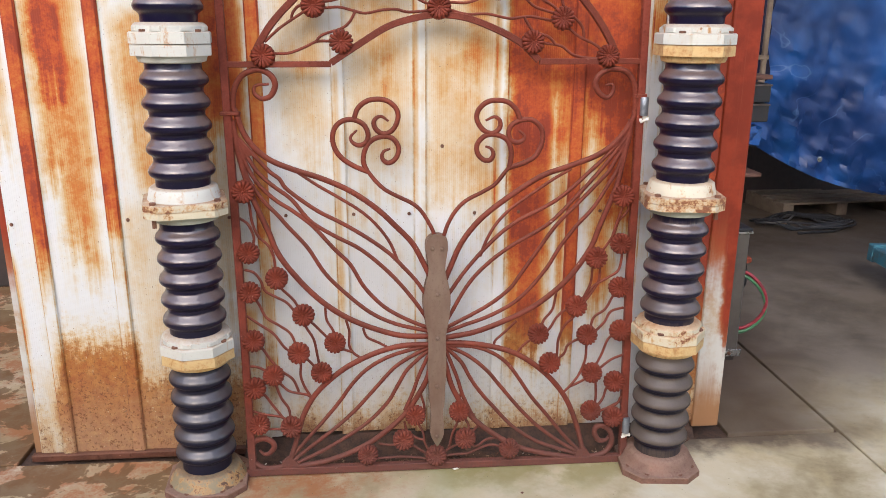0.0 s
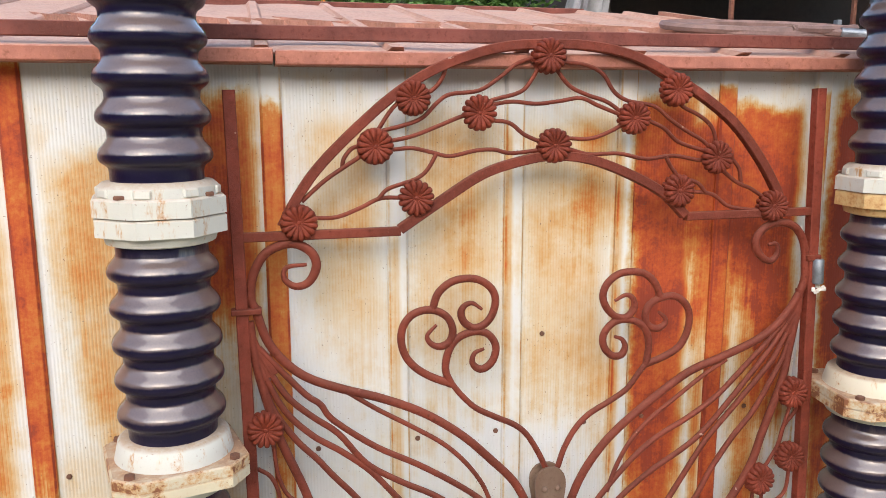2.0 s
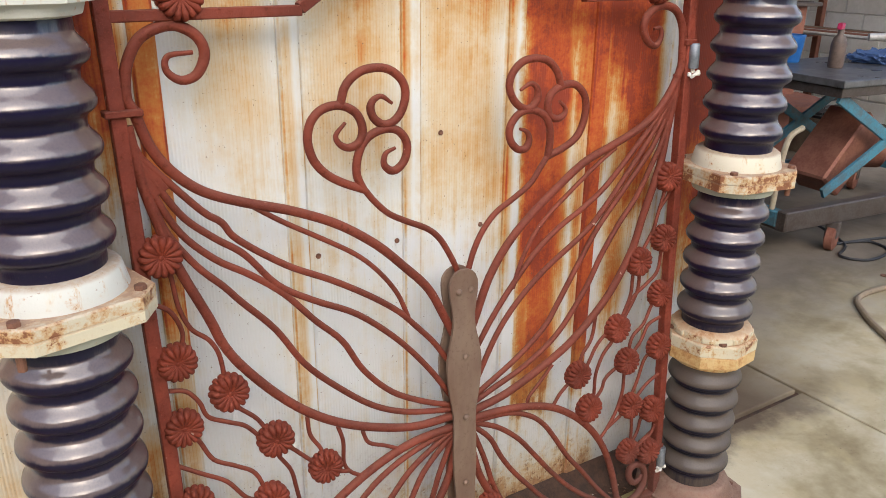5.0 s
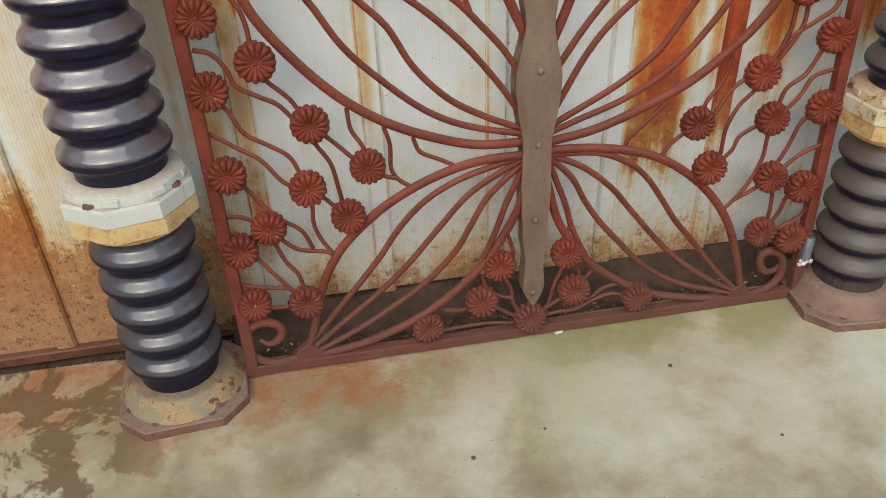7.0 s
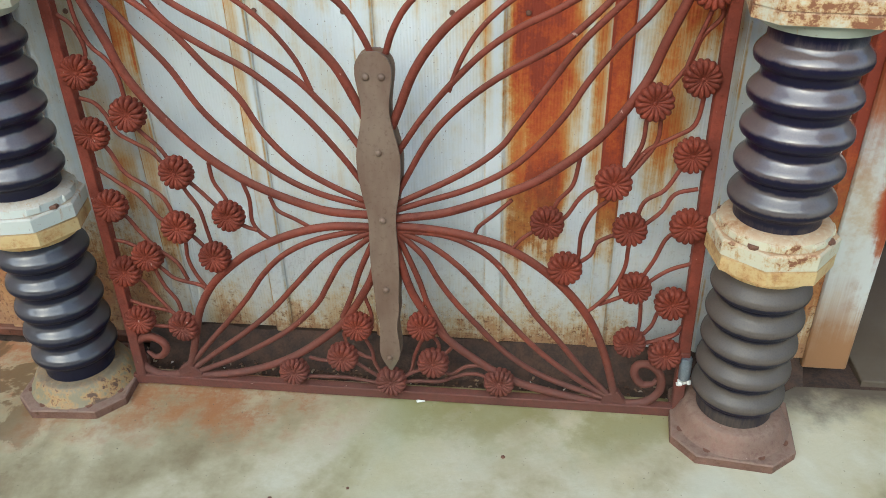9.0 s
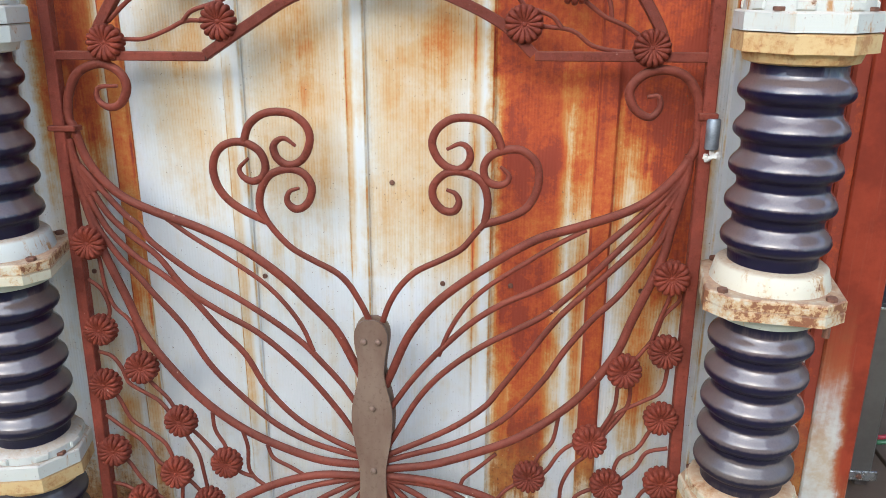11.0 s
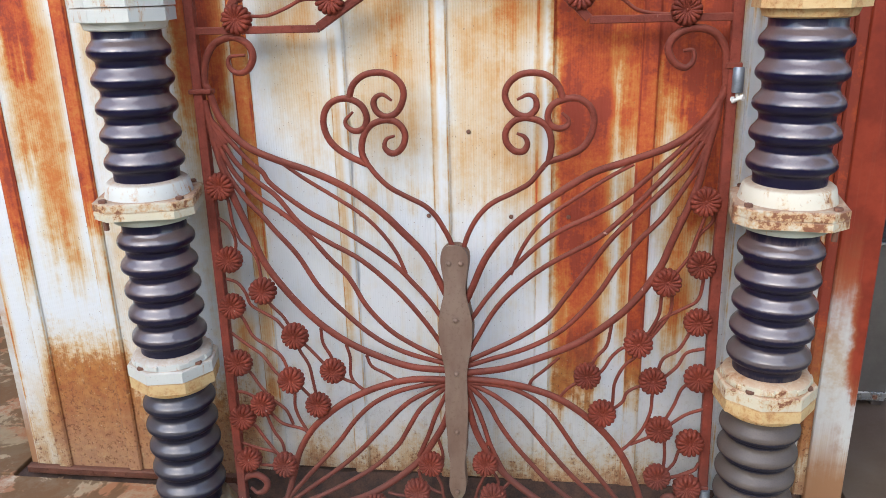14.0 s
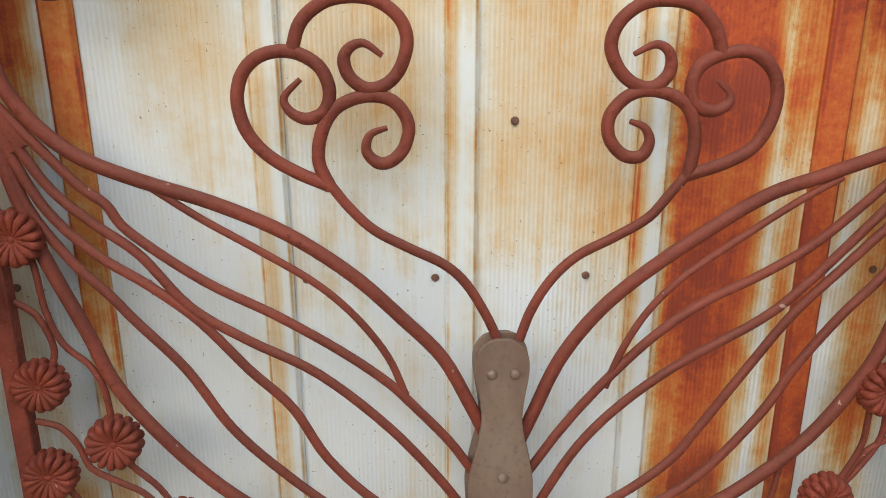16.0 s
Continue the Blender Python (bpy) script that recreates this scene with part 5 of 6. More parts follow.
def body_plate(y0, y1, grow=1.0, dx=0.004):
    bm = bmesh.new()
    path = curve_points([(w * grow, 0, z) for z, w in BODY], 3)
    right = [(q.x + dx, q.z) for q in path]
    outline = right + [(2 * dx - x, z) for x, z in reversed(right)]
    front = [bm.verts.new((x, y0, z)) for x, z in outline]
    back = [bm.verts.new((x, y1, z)) for x, z in outline]
    f = bm.faces.new(front)
    bm.faces.new(back[::-1])
    n = len(outline)
    for k in range(n):
        bm.faces.new((front[k], front[(k + 1) % n], back[(k + 1) % n], back[k]))
    bmesh.ops.bevel(bm, geom=list(f.edges), offset=0.0015, segments=1, affect="EDGES")
    return bm


body = part("body_plate", body_plate(-0.019, -0.012), PLATE, gate, "bare brownish steel body plate with rivets")
part("body_back", body_plate(0.012, 0.018, 1.06), PLATE, gate)
for x, z in [(-0.011, 0.823), (0.021, 0.823), (0.006, 0.662), (0.006, 0.505), (0.004, 0.327), (0.003, 0.135)]:
    part("rivet", lathe([(0.0078, 0), (0.0075, 0.003), (0.005, 0.0058), (0.001, 0.0066)], 14), PLATE, body, smooth=True, m=pose(x, -0.0188, z, 90, 0, 0))
# hinge barrels on the post, with droppings under them
for z, x in [(1.292, 0.690), (0.150, 0.692)]:
    h = part("hinge", lathe([(0.012, -0.03), (0.0135, -0.027), (0.0135, 0.027), (0.012, 0.03)], 18), ZINC, gate, "grey zinc hinge barrel", smooth=True, m=pose(x, -0.016, z))
    part("hinge_tab", boxed((-0.03, -0.002, 0.026), (0.008, 0.010, 0.040), 0.002), GATE, h)
    bm = bmesh.new()
    for k in range(7):
        box(bm, (-0.004, -0.004, -0.004), (0.005, 0.004, 0.006), 0.001, pose(random.uniform(-0.010, 0.014), random.uniform(-0.010, 0.004), -0.037 - 0.003 * k * random.random(), 30 * k, 50 * k, 20 * k))
    part("droppings", bm, CHALK, h, "crusted white bird droppings")
clip = part("collar_clip", boxed((-0.027, -0.018, -0.006), (0.034, 0.016, 0.006), 0.002), GATE, gate, m=pose(-0.656, -0.002, 1.276))
# webs where the rods gather
part("gusset", prism([(-0.552, 0.008), (-0.495, 0.008), (-0.487, 0.045), (-0.52, 0.074), (-0.548, 0.052)], -0.009, 0.009, 0.002), GATE, gate, m=pose(0, 0, 0, 90, 0, 0))
part("gusset", prism([(0.505, 0.002), (0.575, 0.002), (0.57, 0.030), (0.548, 0.062), (0.515, 0.05)], -0.009, 0.009, 0.002), GATE, gate, m=pose(0, 0, 0, 90, 0, 0))
part("gusset", prism([(0.655, 1.245), (0.645, 1.215), (0.628, 1.185), (0.606, 1.150), (0.634, 1.132), (0.645, 1.165), (0.652, 1.20)], -0.006, 0.006, 0.002), GATE, gate, m=pose(0, 0, 0, 90, 0, 0))
part("gusset", prism([(-0.645, 1.25), (-0.643, 1.208), (-0.636, 1.155), (-0.626, 1.126), (-0.594, 1.142), (-0.615, 1.175), (-0.632, 1.205)], -0.006, 0.006, 0.002), GATE, gate, m=pose(0, 0, 0, 90, 0, 0))

# ---- yard and workshop beside the shed ----
STEEL = plain("cabinet_grey", (0.125, 0.115, 0.10), (0.10, 0.09, 0.08), 6, 0.45, 0.3, 0.05)
CHROME = plain("bright_edge", (0.42, 0.42, 0.40), (0.4, 0.4, 0.38), 30, 0.3, 0.8)
BLACK = plain("black_plastic", (0.025, 0.025, 0.027), (0.015, 0.015, 0.016), 30, 0.5)
RED = plain("red_rubber", (0.35, 0.03, 0.05), None, 40, 0.5)
GREEN = plain("green_rubber", (0.06, 0.22, 0.10), None, 40, 0.5)
BLUE = plain("lift_blue", (0.05, 0.22, 0.30), (0.07, 0.12, 0.14), 12, 0.55)
DULL = plain("grimy_steel", (0.13, 0.11, 0.10), (0.08, 0.06, 0.05), 14, 0.5, 0.5)
TABLETOP = plain("worn_table_steel", (0.22, 0.22, 0.23), (0.12, 0.115, 0.115), 4, 0.35, 0.6, 0.05)
PIPE = plain("rusty_pipe", (0.30, 0.13, 0.085), (0.2, 0.07, 0.045), 10, 0.65, 0.3)
PIPEGREY = plain("grey_pipe", (0.5, 0.5, 0.48), (0.36, 0.33, 0.3), 10, 0.5, 0.3)
NAVY = plain("navy_cloth", (0.025, 0.03, 0.075), (0.015, 0.018, 0.045), 8, 0.9)
WOOD = plain("grey_wood", (0.21, 0.165, 0.12), (0.14, 0.10, 0.07), 9, 0.8)
BLOCK = plain("pale_block", (0.88, 0.87, 0.84), (0.78, 0.77, 0.73), 5, 0.85)
# one near-black brown for the workshop's walls, partitions and posts, and the hut
DARK = plain("dark_brown", (0.06, 0.045, 0.04), (0.035, 0.028, 0.025), 3, 0.8)
RUSTSHEET = plain("brown_sheet", (0.14, 0.065, 0.045), (0.08, 0.04, 0.03), 4, 0.75)
TAN = plain("tan_hose", (0.34, 0.26, 0.17), (0.24, 0.18, 0.12), 20, 0.6)
JUG = plain("cloudy_plastic", (0.42, 0.36, 0.26), (0.3, 0.24, 0.16), 12, 0.5)
GREYHOSE = plain("dusty_hose", (0.24, 0.15, 0.13), (0.16, 0.1, 0.085), 30, 0.7)


def tarp_material():
    m = Mat("blue_tarp", 0.26, 0.0, 0.7)
    n1, n2 = m.noise(1.9, 3, 0.5), m.noise(16, 4, 0.6)
    crease = m.noise(2.6, 2, 0.5, distortion=0.5)
    c = m.mix(m.step(n1, 0.38, 0.66), (0.004, 0.036, 0.155), (0.008, 0.10, 0.36))
    # crumple highlights painted as pale blue lines along the creases
    worn = m.math("MULTIPLY", m.step(m.math("ABSOLUTE", m.math("SUBTRACT", crease, 0.5)), 0.012, 0.001), m.step(m.noise(1.6, 3, 0.5), 0.50, 0.66))
    c = m.mix(m.math("MULTIPLY", worn, 0.4), c, (0.14, 0.27, 0.48))
    m.color(c)
    m.rough(m.step(n2, 0.3, 0.7, 0.36, 0.50))
    m.bump(m.math("ADD", m.math("MULTIPLY", n2, 0.12), m.math("ADD", m.math("MULTIPLY", n1, 0.7), m.math("MULTIPLY", crease, 0.8))), 0.5, 0.06)
    return m.m


TARP = tarp_material()


def cloth(corner, across, drop, n, m, folds, mat, name="sheet", bottom=None):
    """A hanging sheet with folds: across and drop are vectors; bottom(s) adds to the drop."""
    bm = bmesh.new()
    corner, across, drop = Vector(corner), Vector(across), Vector(drop)
    nrm = across.cross(drop).normalized()
    grid = []
    for j in range(m + 1):
        row = []
        for k in range(n + 1):
            s, t = k / n, j / m
            long = t * (1 + (bottom(s) if bottom else 0))
            q = corner + across * s + drop * long
            w = noise.noise(Vector((s * folds, t * folds * 0.45, corner.x))) + 0.5 * noise.noise(Vector((s * folds * 2.7, t * folds * 1.6, 4.0)))
            w += 0.35 * noise.noise(Vector((s * folds * 6.5, t * folds * 5.0, 9.0)))
            row.append(bm.verts.new(q + nrm * 0.09 * w * (0.3 + t)))
        grid.append(row)
    for a, b in zip(grid, grid[1:]):
        for k in range(n):
            bm.faces.new((a[k], a[k + 1], b[k + 1], b[k]))
    me = mesh_of(bm, name, mat, True)
    return me


# grey cabinet behind the shed's corner
cab = thing("cabinet", "grey steel cabinet with black lid and bright rim, on concrete", "cabinet", pose(1.158, 0.82, 0))
part("body", boxed((0, 0, 0.05), (0.345, 0.42, 0.635), 0.006), STEEL, cab)
part("lid", boxed((-0.008, -0.01, 0.642), (0.352, 0.43, 0.658), 0.004), BLACK, cab, "black lid")
part("rim", boxed((-0.009, -0.012, 0.633), (0.354, 0.432, 0.643), 0.002), CHROME, cab, "bright metal rim")
part("foot_rail", boxed((-0.01, -0.012, 0.03), (0.36, 0.0, 0.065), 0.003), CHROME, cab)
for x in (0.02, 0.30):
    part("foot", boxed((x, 0.01, 0.0), (x + 0.04, 0.06, 0.05), 0.003), DULL, cab)
    part("bolt", lathe([(0.009, 0), (0.008, 0.006)], 8), BOLT, cab, m=pose(x, -0.012, 0.047, 90, 0, 0))

for mat, dz, name, label in [(RED, 0.0, "red_hose", "red rubber gas hose looped beside a grey cabinet"), (GREEN, -0.02, "green_hose", "green rubber gas hose looped beside a grey cabinet")]:
    pts = [(1.53, 1.02, 0.40 + dz), (1.60, 0.97, 0.385 + dz), (1.665, 0.94, 0.31 + dz), (1.675, 0.93, 0.22 + dz), (1.62, 0.94, 0.14 + dz), (1.54, 0.98, 0.11 + dz), (1.50, 1.32, 0.09 + dz), (1.5, 1.45, 0.03 + dz)]
    tagged(part(name, tube(curve_points(pts), 0.0085, 8), mat, smooth=True), label, "hose")

# shelf with drawers and bundles
rack = thing("shelf_rack", "slotted steel shelf rack with dark drawers", "shelf", pose(0.03, 0, -0.06))
for x in (1.474, 1.13):
    up = part("upright", boxed((x - 0.009, 1.02, 0.06), (x + 0.009, 1.045, 2.06 if x > 1.3 else 1.8), 0.002), ZINC, rack, "slotted galvanised upright")
    if x > 1.3:
        for k in range(24):
            part("slot", boxed((x - 0.003, 1.018, 0.9 + k * 0.046), (x + 0.003, 1.021, 0.91 + k * 0.046), 0), BLACK, up)
for z in (0.66, 0.93, 1.385):
    part("board", boxed((1.12, 1.03 if z > 0.7 else 1.26, z - 0.02), (1.60, 1.4 if z > 0.7 else 1.45, z), 0.003), RUSTSHEET, rack)
for z in (1.26, 1.17):
    d = part("drawer", boxed((1.13, 1.03, z), (1.60, 1.38, z + 0.085), 0.005), BLACK, rack)
    part("drawer_rim", boxed((1.13, 1.022, z + 0.076), (1.60, 1.03, z + 0.083), 0.001), DULL, d)


def bundle(name, lo, hi, mat, label, cat, rough=0.02):
    bm = bmesh.new()
    bmesh.ops.create_icosphere(bm, subdivisions=4, radius=1.0)
    c = (Vector(lo) + Vector(hi)) / 2
    h = (Vector(hi) - Vector(lo)) / 2
    for v in bm.verts:
        d = Vector([math.copysign(abs(q) ** 0.6, q) for q in v.co])
        w = noise.noise(v.co * 3.1 + c) * 0.6 + noise.noise(v.co * 7.3 + c) * 0.4
        v.co = c + Vector([d[i] * h[i] for i in range(3)]) + v.co.normalized() * w * rough * 2
        v.co.z = max(v.co.z, lo[2])
    return tagged(part(name, bm, mat, smooth=True), label, cat)


bundle("folded_tarp", (1.16, 1.04, 0.975), (1.65, 1.36, 1.10), TARP, "crumpled blue plastic tarp folded on a shelf", "tarp", 0.03)
bundle("sack", (1.19, 1.05, 1.326), (1.58, 1.3, 1.44), JUG, "dusty pale sack lying on a shelf board", "sack")
tagged(part("storage_box", boxed((1.17, 1.05, 0.871), (1.55, 1.33, 0.974), 0.008), BLACK), "black plastic storage box on a shelf board", "box")
jug = thing("jug", "cloudy tan plastic jug standing on a low shelf board", "jug", pose(1.555, 1.34, 0.60))
part("body", lathe([(0.055, 0), (0.06, 0.02), (0.06, 0.15), (0.04, 0.19), (0.018, 0.20), (0.018, 0.235)], 20), JUG, jug, smooth=True)
part("cap", lathe([(0.021, 0.232), (0.021, 0.25)], 14), BLACK, jug, smooth=True)
part("paper_label", lathe([(0.0612, 0.04), (0.0612, 0.11)], 20), CHALK, jug, "pale paper label")
red_loop = curve_points([(1.33, 1.0, 0.88), (1.43, 0.98, 0.93), (1.50, 0.97, 0.87), (1.43, 0.97, 0.855), (1.31, 0.98, 0.855)])
tagged(part("red_strap", tube(red_loop, 0.007, 6), RED, smooth=True), "red strap hanging off a shelf board", "strap")
ca = thing("caster_base", "red-topped dark caster base on the floor", "trolley", pose(1.93, 1.98, 0))
part("deck", boxed((-0.12, -0.15, 0.16), (0.12, 0.15, 0.20), 0.01), plain("orange_red_paint", (0.42, 0.085, 0.035), (0.28, 0.06, 0.03), 16, 0.55), ca)
for x, y in ((-0.08, -0.1), (0.08, -0.1), (-0.08, 0.1), (0.08, 0.1)):
    part("caster", lathe([(0.03, 0), (0.04, 0.02), (0.04, 0.04), (0.03, 0.16)], 14), BLACK, ca, m=pose(x, y, 0))

# clamp and overalls hung from the rack's end
clamp = thing("bar_clamp", "heavy dusty steel bar clamp hanging from a rack", "clamp", pose(1.955, 1.78, 1.245) @ Matrix.Scale(1.26, 4))
part("bar", boxed((-0.014, -0.01, 0.0), (0.008, 0.01, 0.36), 0.004), WOOD, clamp)
part("hook_jaw", tube(curve_points([(0.0, 0, 0.02), (-0.01, 0, -0.02), (-0.05, 0, -0.035), (-0.085, 0, -0.015)]), 0.015, 8), WOOD, clamp, smooth=True)
part("sliding_jaw", boxed((-0.085, -0.012, 0.088), (0.016, 0.012, 0.110), 0.005), WOOD, clamp)
part("screw", tube([Vector((-0.085, 0, -0.01)), Vector((-0.08, 0, 0.17))], 0.008, 8), PIPE, clamp, smooth=True)
overalls = tagged(part("overalls", cloth((1.84, 1.94, 1.93), (0.27, 0.05, 0), (-0.03, 0.02, -0.86), 18, 24, 7.0, NAVY, "overalls"), NAVY), "dark navy work overalls hanging from a rack", "clothing")

part("pocket", cloth((1.88, 1.895, 1.50), (0.11, 0.02, 0), (0.0, 0.01, -0.14), 6, 8, 3.0, NAVY, "pocket"), NAVY, overalls)
part("badge", lathe([(0.012, 0), (0.012, 0.003)], 12), RED, overalls, "small red round badge", m=pose(1.955, 1.87, 1.60, 90, 0, 0))
# big blue tarp hung across the workshop
tarp = tagged(part("hanging_tarp", cloth((2.38, 2.86, 2.03), (1.75, 0.12, 0), (0.02, 0.10, -1.18), 46, 52, 5.0, TARP, "hanging_tarp", lambda s: 0.06 + 0.42 * math.sin(min(1.0, s * 1.25) * math.pi * 0.5)), TARP), "large creased blue plastic tarp hanging over the floor", "tarp")
part("eyelet", lathe([(0.012, 0), (0.020, 0.002), (0.012, 0.004)], 14), CHROME, tarp, m=pose(3.02, 2.90, 0.60, 90, 0, 0))

pal = thing("pallet", "grey wooden pallet under the hanging tarp", "pallet", pose(3.15, 3.55, 0, 0, 0, 6))
for k in range(5):
    part("deck_board", boxed((0, 0.16 * k, 0.10), (1.1, 0.16 * k + 0.11, 0.12), 0.003), WOOD, pal)
for x in (0.0, 0.5, 1.0):
    part("block", boxed((x, 0, 0), (x + 0.1, 0.75, 0.10), 0.003), WOOD, pal)
coil = []
for k in range(70):
    a = k * 0.42
    r = 0.20 + 0.06 * math.sin(k * 0.9)
    coil.append((3.2 + 1.5 * r * math.cos(a) + 0.05 * math.sin(k), 3.3 + r * 0.9 * math.sin(a), 0.012 + 0.01 * (k % 5)))
coil += [(3.45, 3.2, 0.012), (3.3, 3.06, 0.012), (3.0, 3.02, 0.012)]
tagged(part("air_hose", tube(curve_points(coil, 3), 0.010, 6), BLACK, smooth=True), "black air hose coiled loosely on concrete", "hose")

# lift table with its load
lift = thing("lift_table", "blue steel scissor lift table with a worn dark top", "table", pose(3.05, 1.05, 0, 0, 0, -6) @ Matrix.Scale(1.08, 4))
part("tabletop", boxed((0, 0, 0.815), (1.35, 0.72, 0.85), 0.004), TABLETOP, lift, "worn dark steel top")
part("apron", boxed((0.02, 0.02, 0.765), (1.33, 0.70, 0.814), 0.003), DULL, lift)
for y in (0.06, 0.62):
    for a, b in [((0.06, 0.27), (0.95, 0.76)), ((0.95, 0.27), (0.06, 0.76))]:
        path = [Vector((a[0], y, a[1])), Vector((b[0], y, b[1]))]
        part("scissor_leg", flat_bar(path, 0.055, 0.018), BLUE, lift)
for y in (-0.06, 0.66):
    part("base_rail", boxed((-0.32, y, 0.15), (1.30, y + 0.06, 0.25), 0.006), DULL if y < 0 else BLUE, lift)
for x in (-0.32, 1.24):
    part("base_end", boxed((x, 0.0, 0.16), (x + 0.06, 0.66, 0.24), 0.006), BLUE, lift)
part("pump", boxed((-0.09, -0.13, -0.22), (0.09, 0.13, 0.22), 0.012, pose(0.38, 0.28, 0.42, 0, 40, 0)), PIPE, lift, "rusty red pump housing")
part("motor", lathe([(0.08, -0.12), (0.09, -0.1), (0.09, 0.1), (0.06, 0.13)], 20), PIPE, lift, smooth=True, m=pose(0.72, 0.36, 0.36, 90, 0, 60))
part("handle", tube(curve_points([(-0.30, 0.05, 0.24), (-0.31, 0.03, 0.48), (-0.28, 0.03, 0.60), (-0.20, 0.03, 0.64)]), 0.014, 8), JUG, lift, smooth=True)
for x, y in ((0.06, -0.04), (1.15, 0.0), (0.06, 0.68), (1.15, 0.68)):
    wheel = part("wheel", lathe([(0.055, -0.025), (0.068, -0.018), (0.068, 0.018), (0.055, 0.025)], 22), PIPE, lift, smooth=True, m=pose(x, y, 0.068, 90, 0, 25))
    part("fork", boxed((-0.035, 0.0, -0.03), (0.035, 0.085, 0.03), 0.004), DULL, wheel)
part("lower_tray", boxed((-0.2, 0.05, 0.10), (-0.02, 0.6, 0.145), 0.004), DULL, lift)

bottle = thing("spray_bottle", "brown plastic spray bottle with pink trigger on a table", "bottle", pose(3.50, 1.40, 0.919, 0, 0, 200))
part("body", lathe([(0.040, 0), (0.043, 0.01), (0.043, 0.13), (0.034, 0.165), (0.018, 0.185), (0.018, 0.215)], 20), plain("brown_bottle", (0.16, 0.11, 0.085), None, 20, 0.45), bottle, smooth=True)
PINK = plain("pink_plastic", (0.6, 0.03, 0.12), None, 30, 0.4)
part("trigger", boxed((-0.02, -0.014, 0.215), (0.055, 0.014, 0.25), 0.005), PINK, bottle, "pink trigger head")
part("lever", boxed((0.03, -0.008, 0.175), (0.042, 0.008, 0.22), 0.003, pose(0, 0, 0, 0, -8, 0)), PINK, bottle)
bundle("rag", (3.82, 1.30, 0.919), (4.20, 1.56, 0.972), plain("denim_rag", (0.06, 0.12, 0.27), None, 12, 0.9), "crumpled blue rag on a steel table", "rag", 0.03)
tagged(part("floor_stain_can", lathe([(0.02, 0), (0.02, 0.004)], 10), BOLT, m=pose(3.0, 0.62, 0)), "small rusty washer lying on concrete", "washer")

cord = curve_points([(3.35, 1.30, 0.05), (3.25, 1.0, 0.008), (3.05, 0.9, 0.008), (3.12, 0.78, 0.008), (3.35, 0.80, 0.008), (3.4, 0.95, 0.008), (3.2, 1.02, 0.008), (3.6, 0.92, 0.008), (4.2, 0.7, 0.008), (5.2, 0.9, 0.008)])
tagged(part("power_cord", tube(cord, 0.008, 6), BLACK, smooth=True), "black power cord trailing over concrete", "cord")
th = curve_points([(2.95, 0.50, 0.02), (2.62, 0.52, 0.014), (2.45, 0.40, 0.014), (2.30, 0.2, 0.014), (2.2, 0.0, 0.014), (2.25, -0.3, 0.014), (2.6, -0.5, 0.014), (3.0, -0.2, 0.014), (2.75, 0.15, 0.014), (2.55, 0.28, 0.014), (2.8, 0.42, 0.014), (3.3, 0.3, 0.014)])
tagged(part("tan_hose", tube(th, 0.014, 8), TAN, smooth=True), "tan rubber hose lying in loops on concrete", "hose")

turn = thing("turntable", "low red-brown steel turntable on a pale board", "turntable", pose(4.55, 2.6, 0))
part("disc", lathe([(0.10, 0.40), (0.42, 0.42), (0.44, 0.44), (0.44, 0.48), (0.40, 0.49)], 40), PIPE, turn, smooth=True)
part("stand", lathe([(0.20, 0), (0.18, 0.04), (0.07, 0.08), (0.07, 0.41)], 20), DULL, turn, smooth=True)
crate = thing("crate", "black plastic milk crate on the workshop floor", "crate", pose(5.0, 2.35, 0.0))
part("base", boxed((0, 0, 0.30), (0.34, 0.34, 0.32), 0.003), BLACK, crate)
for k in range(5):
    part("slat", boxed((0, -0.004, 0.33 + 0.055 * k), (0.34, 0.006, 0.352 + 0.055 * k), 0.002), BLACK, crate)
    part("slat", boxed((-0.004, 0.01, 0.33 + 0.055 * k), (0.006, 0.33, 0.352 + 0.055 * k), 0.002), BLACK, crate)
part("stand", boxed((0.0, 0.02, 0.0), (0.34, 0.32, 0.30), 0.004), WOOD, crate)

# grinder on its stand
gr = thing("bench_grinder", "dark bench grinder bolted on a red-brown steel post", "grinder", pose(4.82, 2.6, 0, 0, 0, -25))
part("post", boxed((-0.05, -0.05, 0.0), (0.05, 0.05, 1.16), 0.005), PIPE, gr)
part("bed", boxed((-0.14, -0.10, 1.16), (0.14, 0.10, 1.19), 0.005), DULL, gr)
part("motor", lathe([(0.05, -0.16), (0.085, -0.12), (0.095, -0.10), (0.095, 0.10), (0.085, 0.12), (0.05, 0.16)], 26), plain("grinder_body", (0.05, 0.07, 0.09), (0.05, 0.045, 0.04), 8, 0.5), gr, smooth=True, m=pose(0, 0, 1.30, 0, 90, 0))
for s in (-1, 1):
    part("shaft", lathe([(0.02, 0), (0.02, 0.2)], 12), DULL, gr, smooth=True, m=pose(0.14 * s, 0, 1.30, 0, 90 * s, 0))
    part("wheel", lathe([(0.03, -0.018), (0.085, -0.016), (0.085, 0.016), (0.03, 0.018)], 24), BLACK, gr, smooth=True, m=pose(0.34 * s, 0, 1.30, 0, 90, 0))

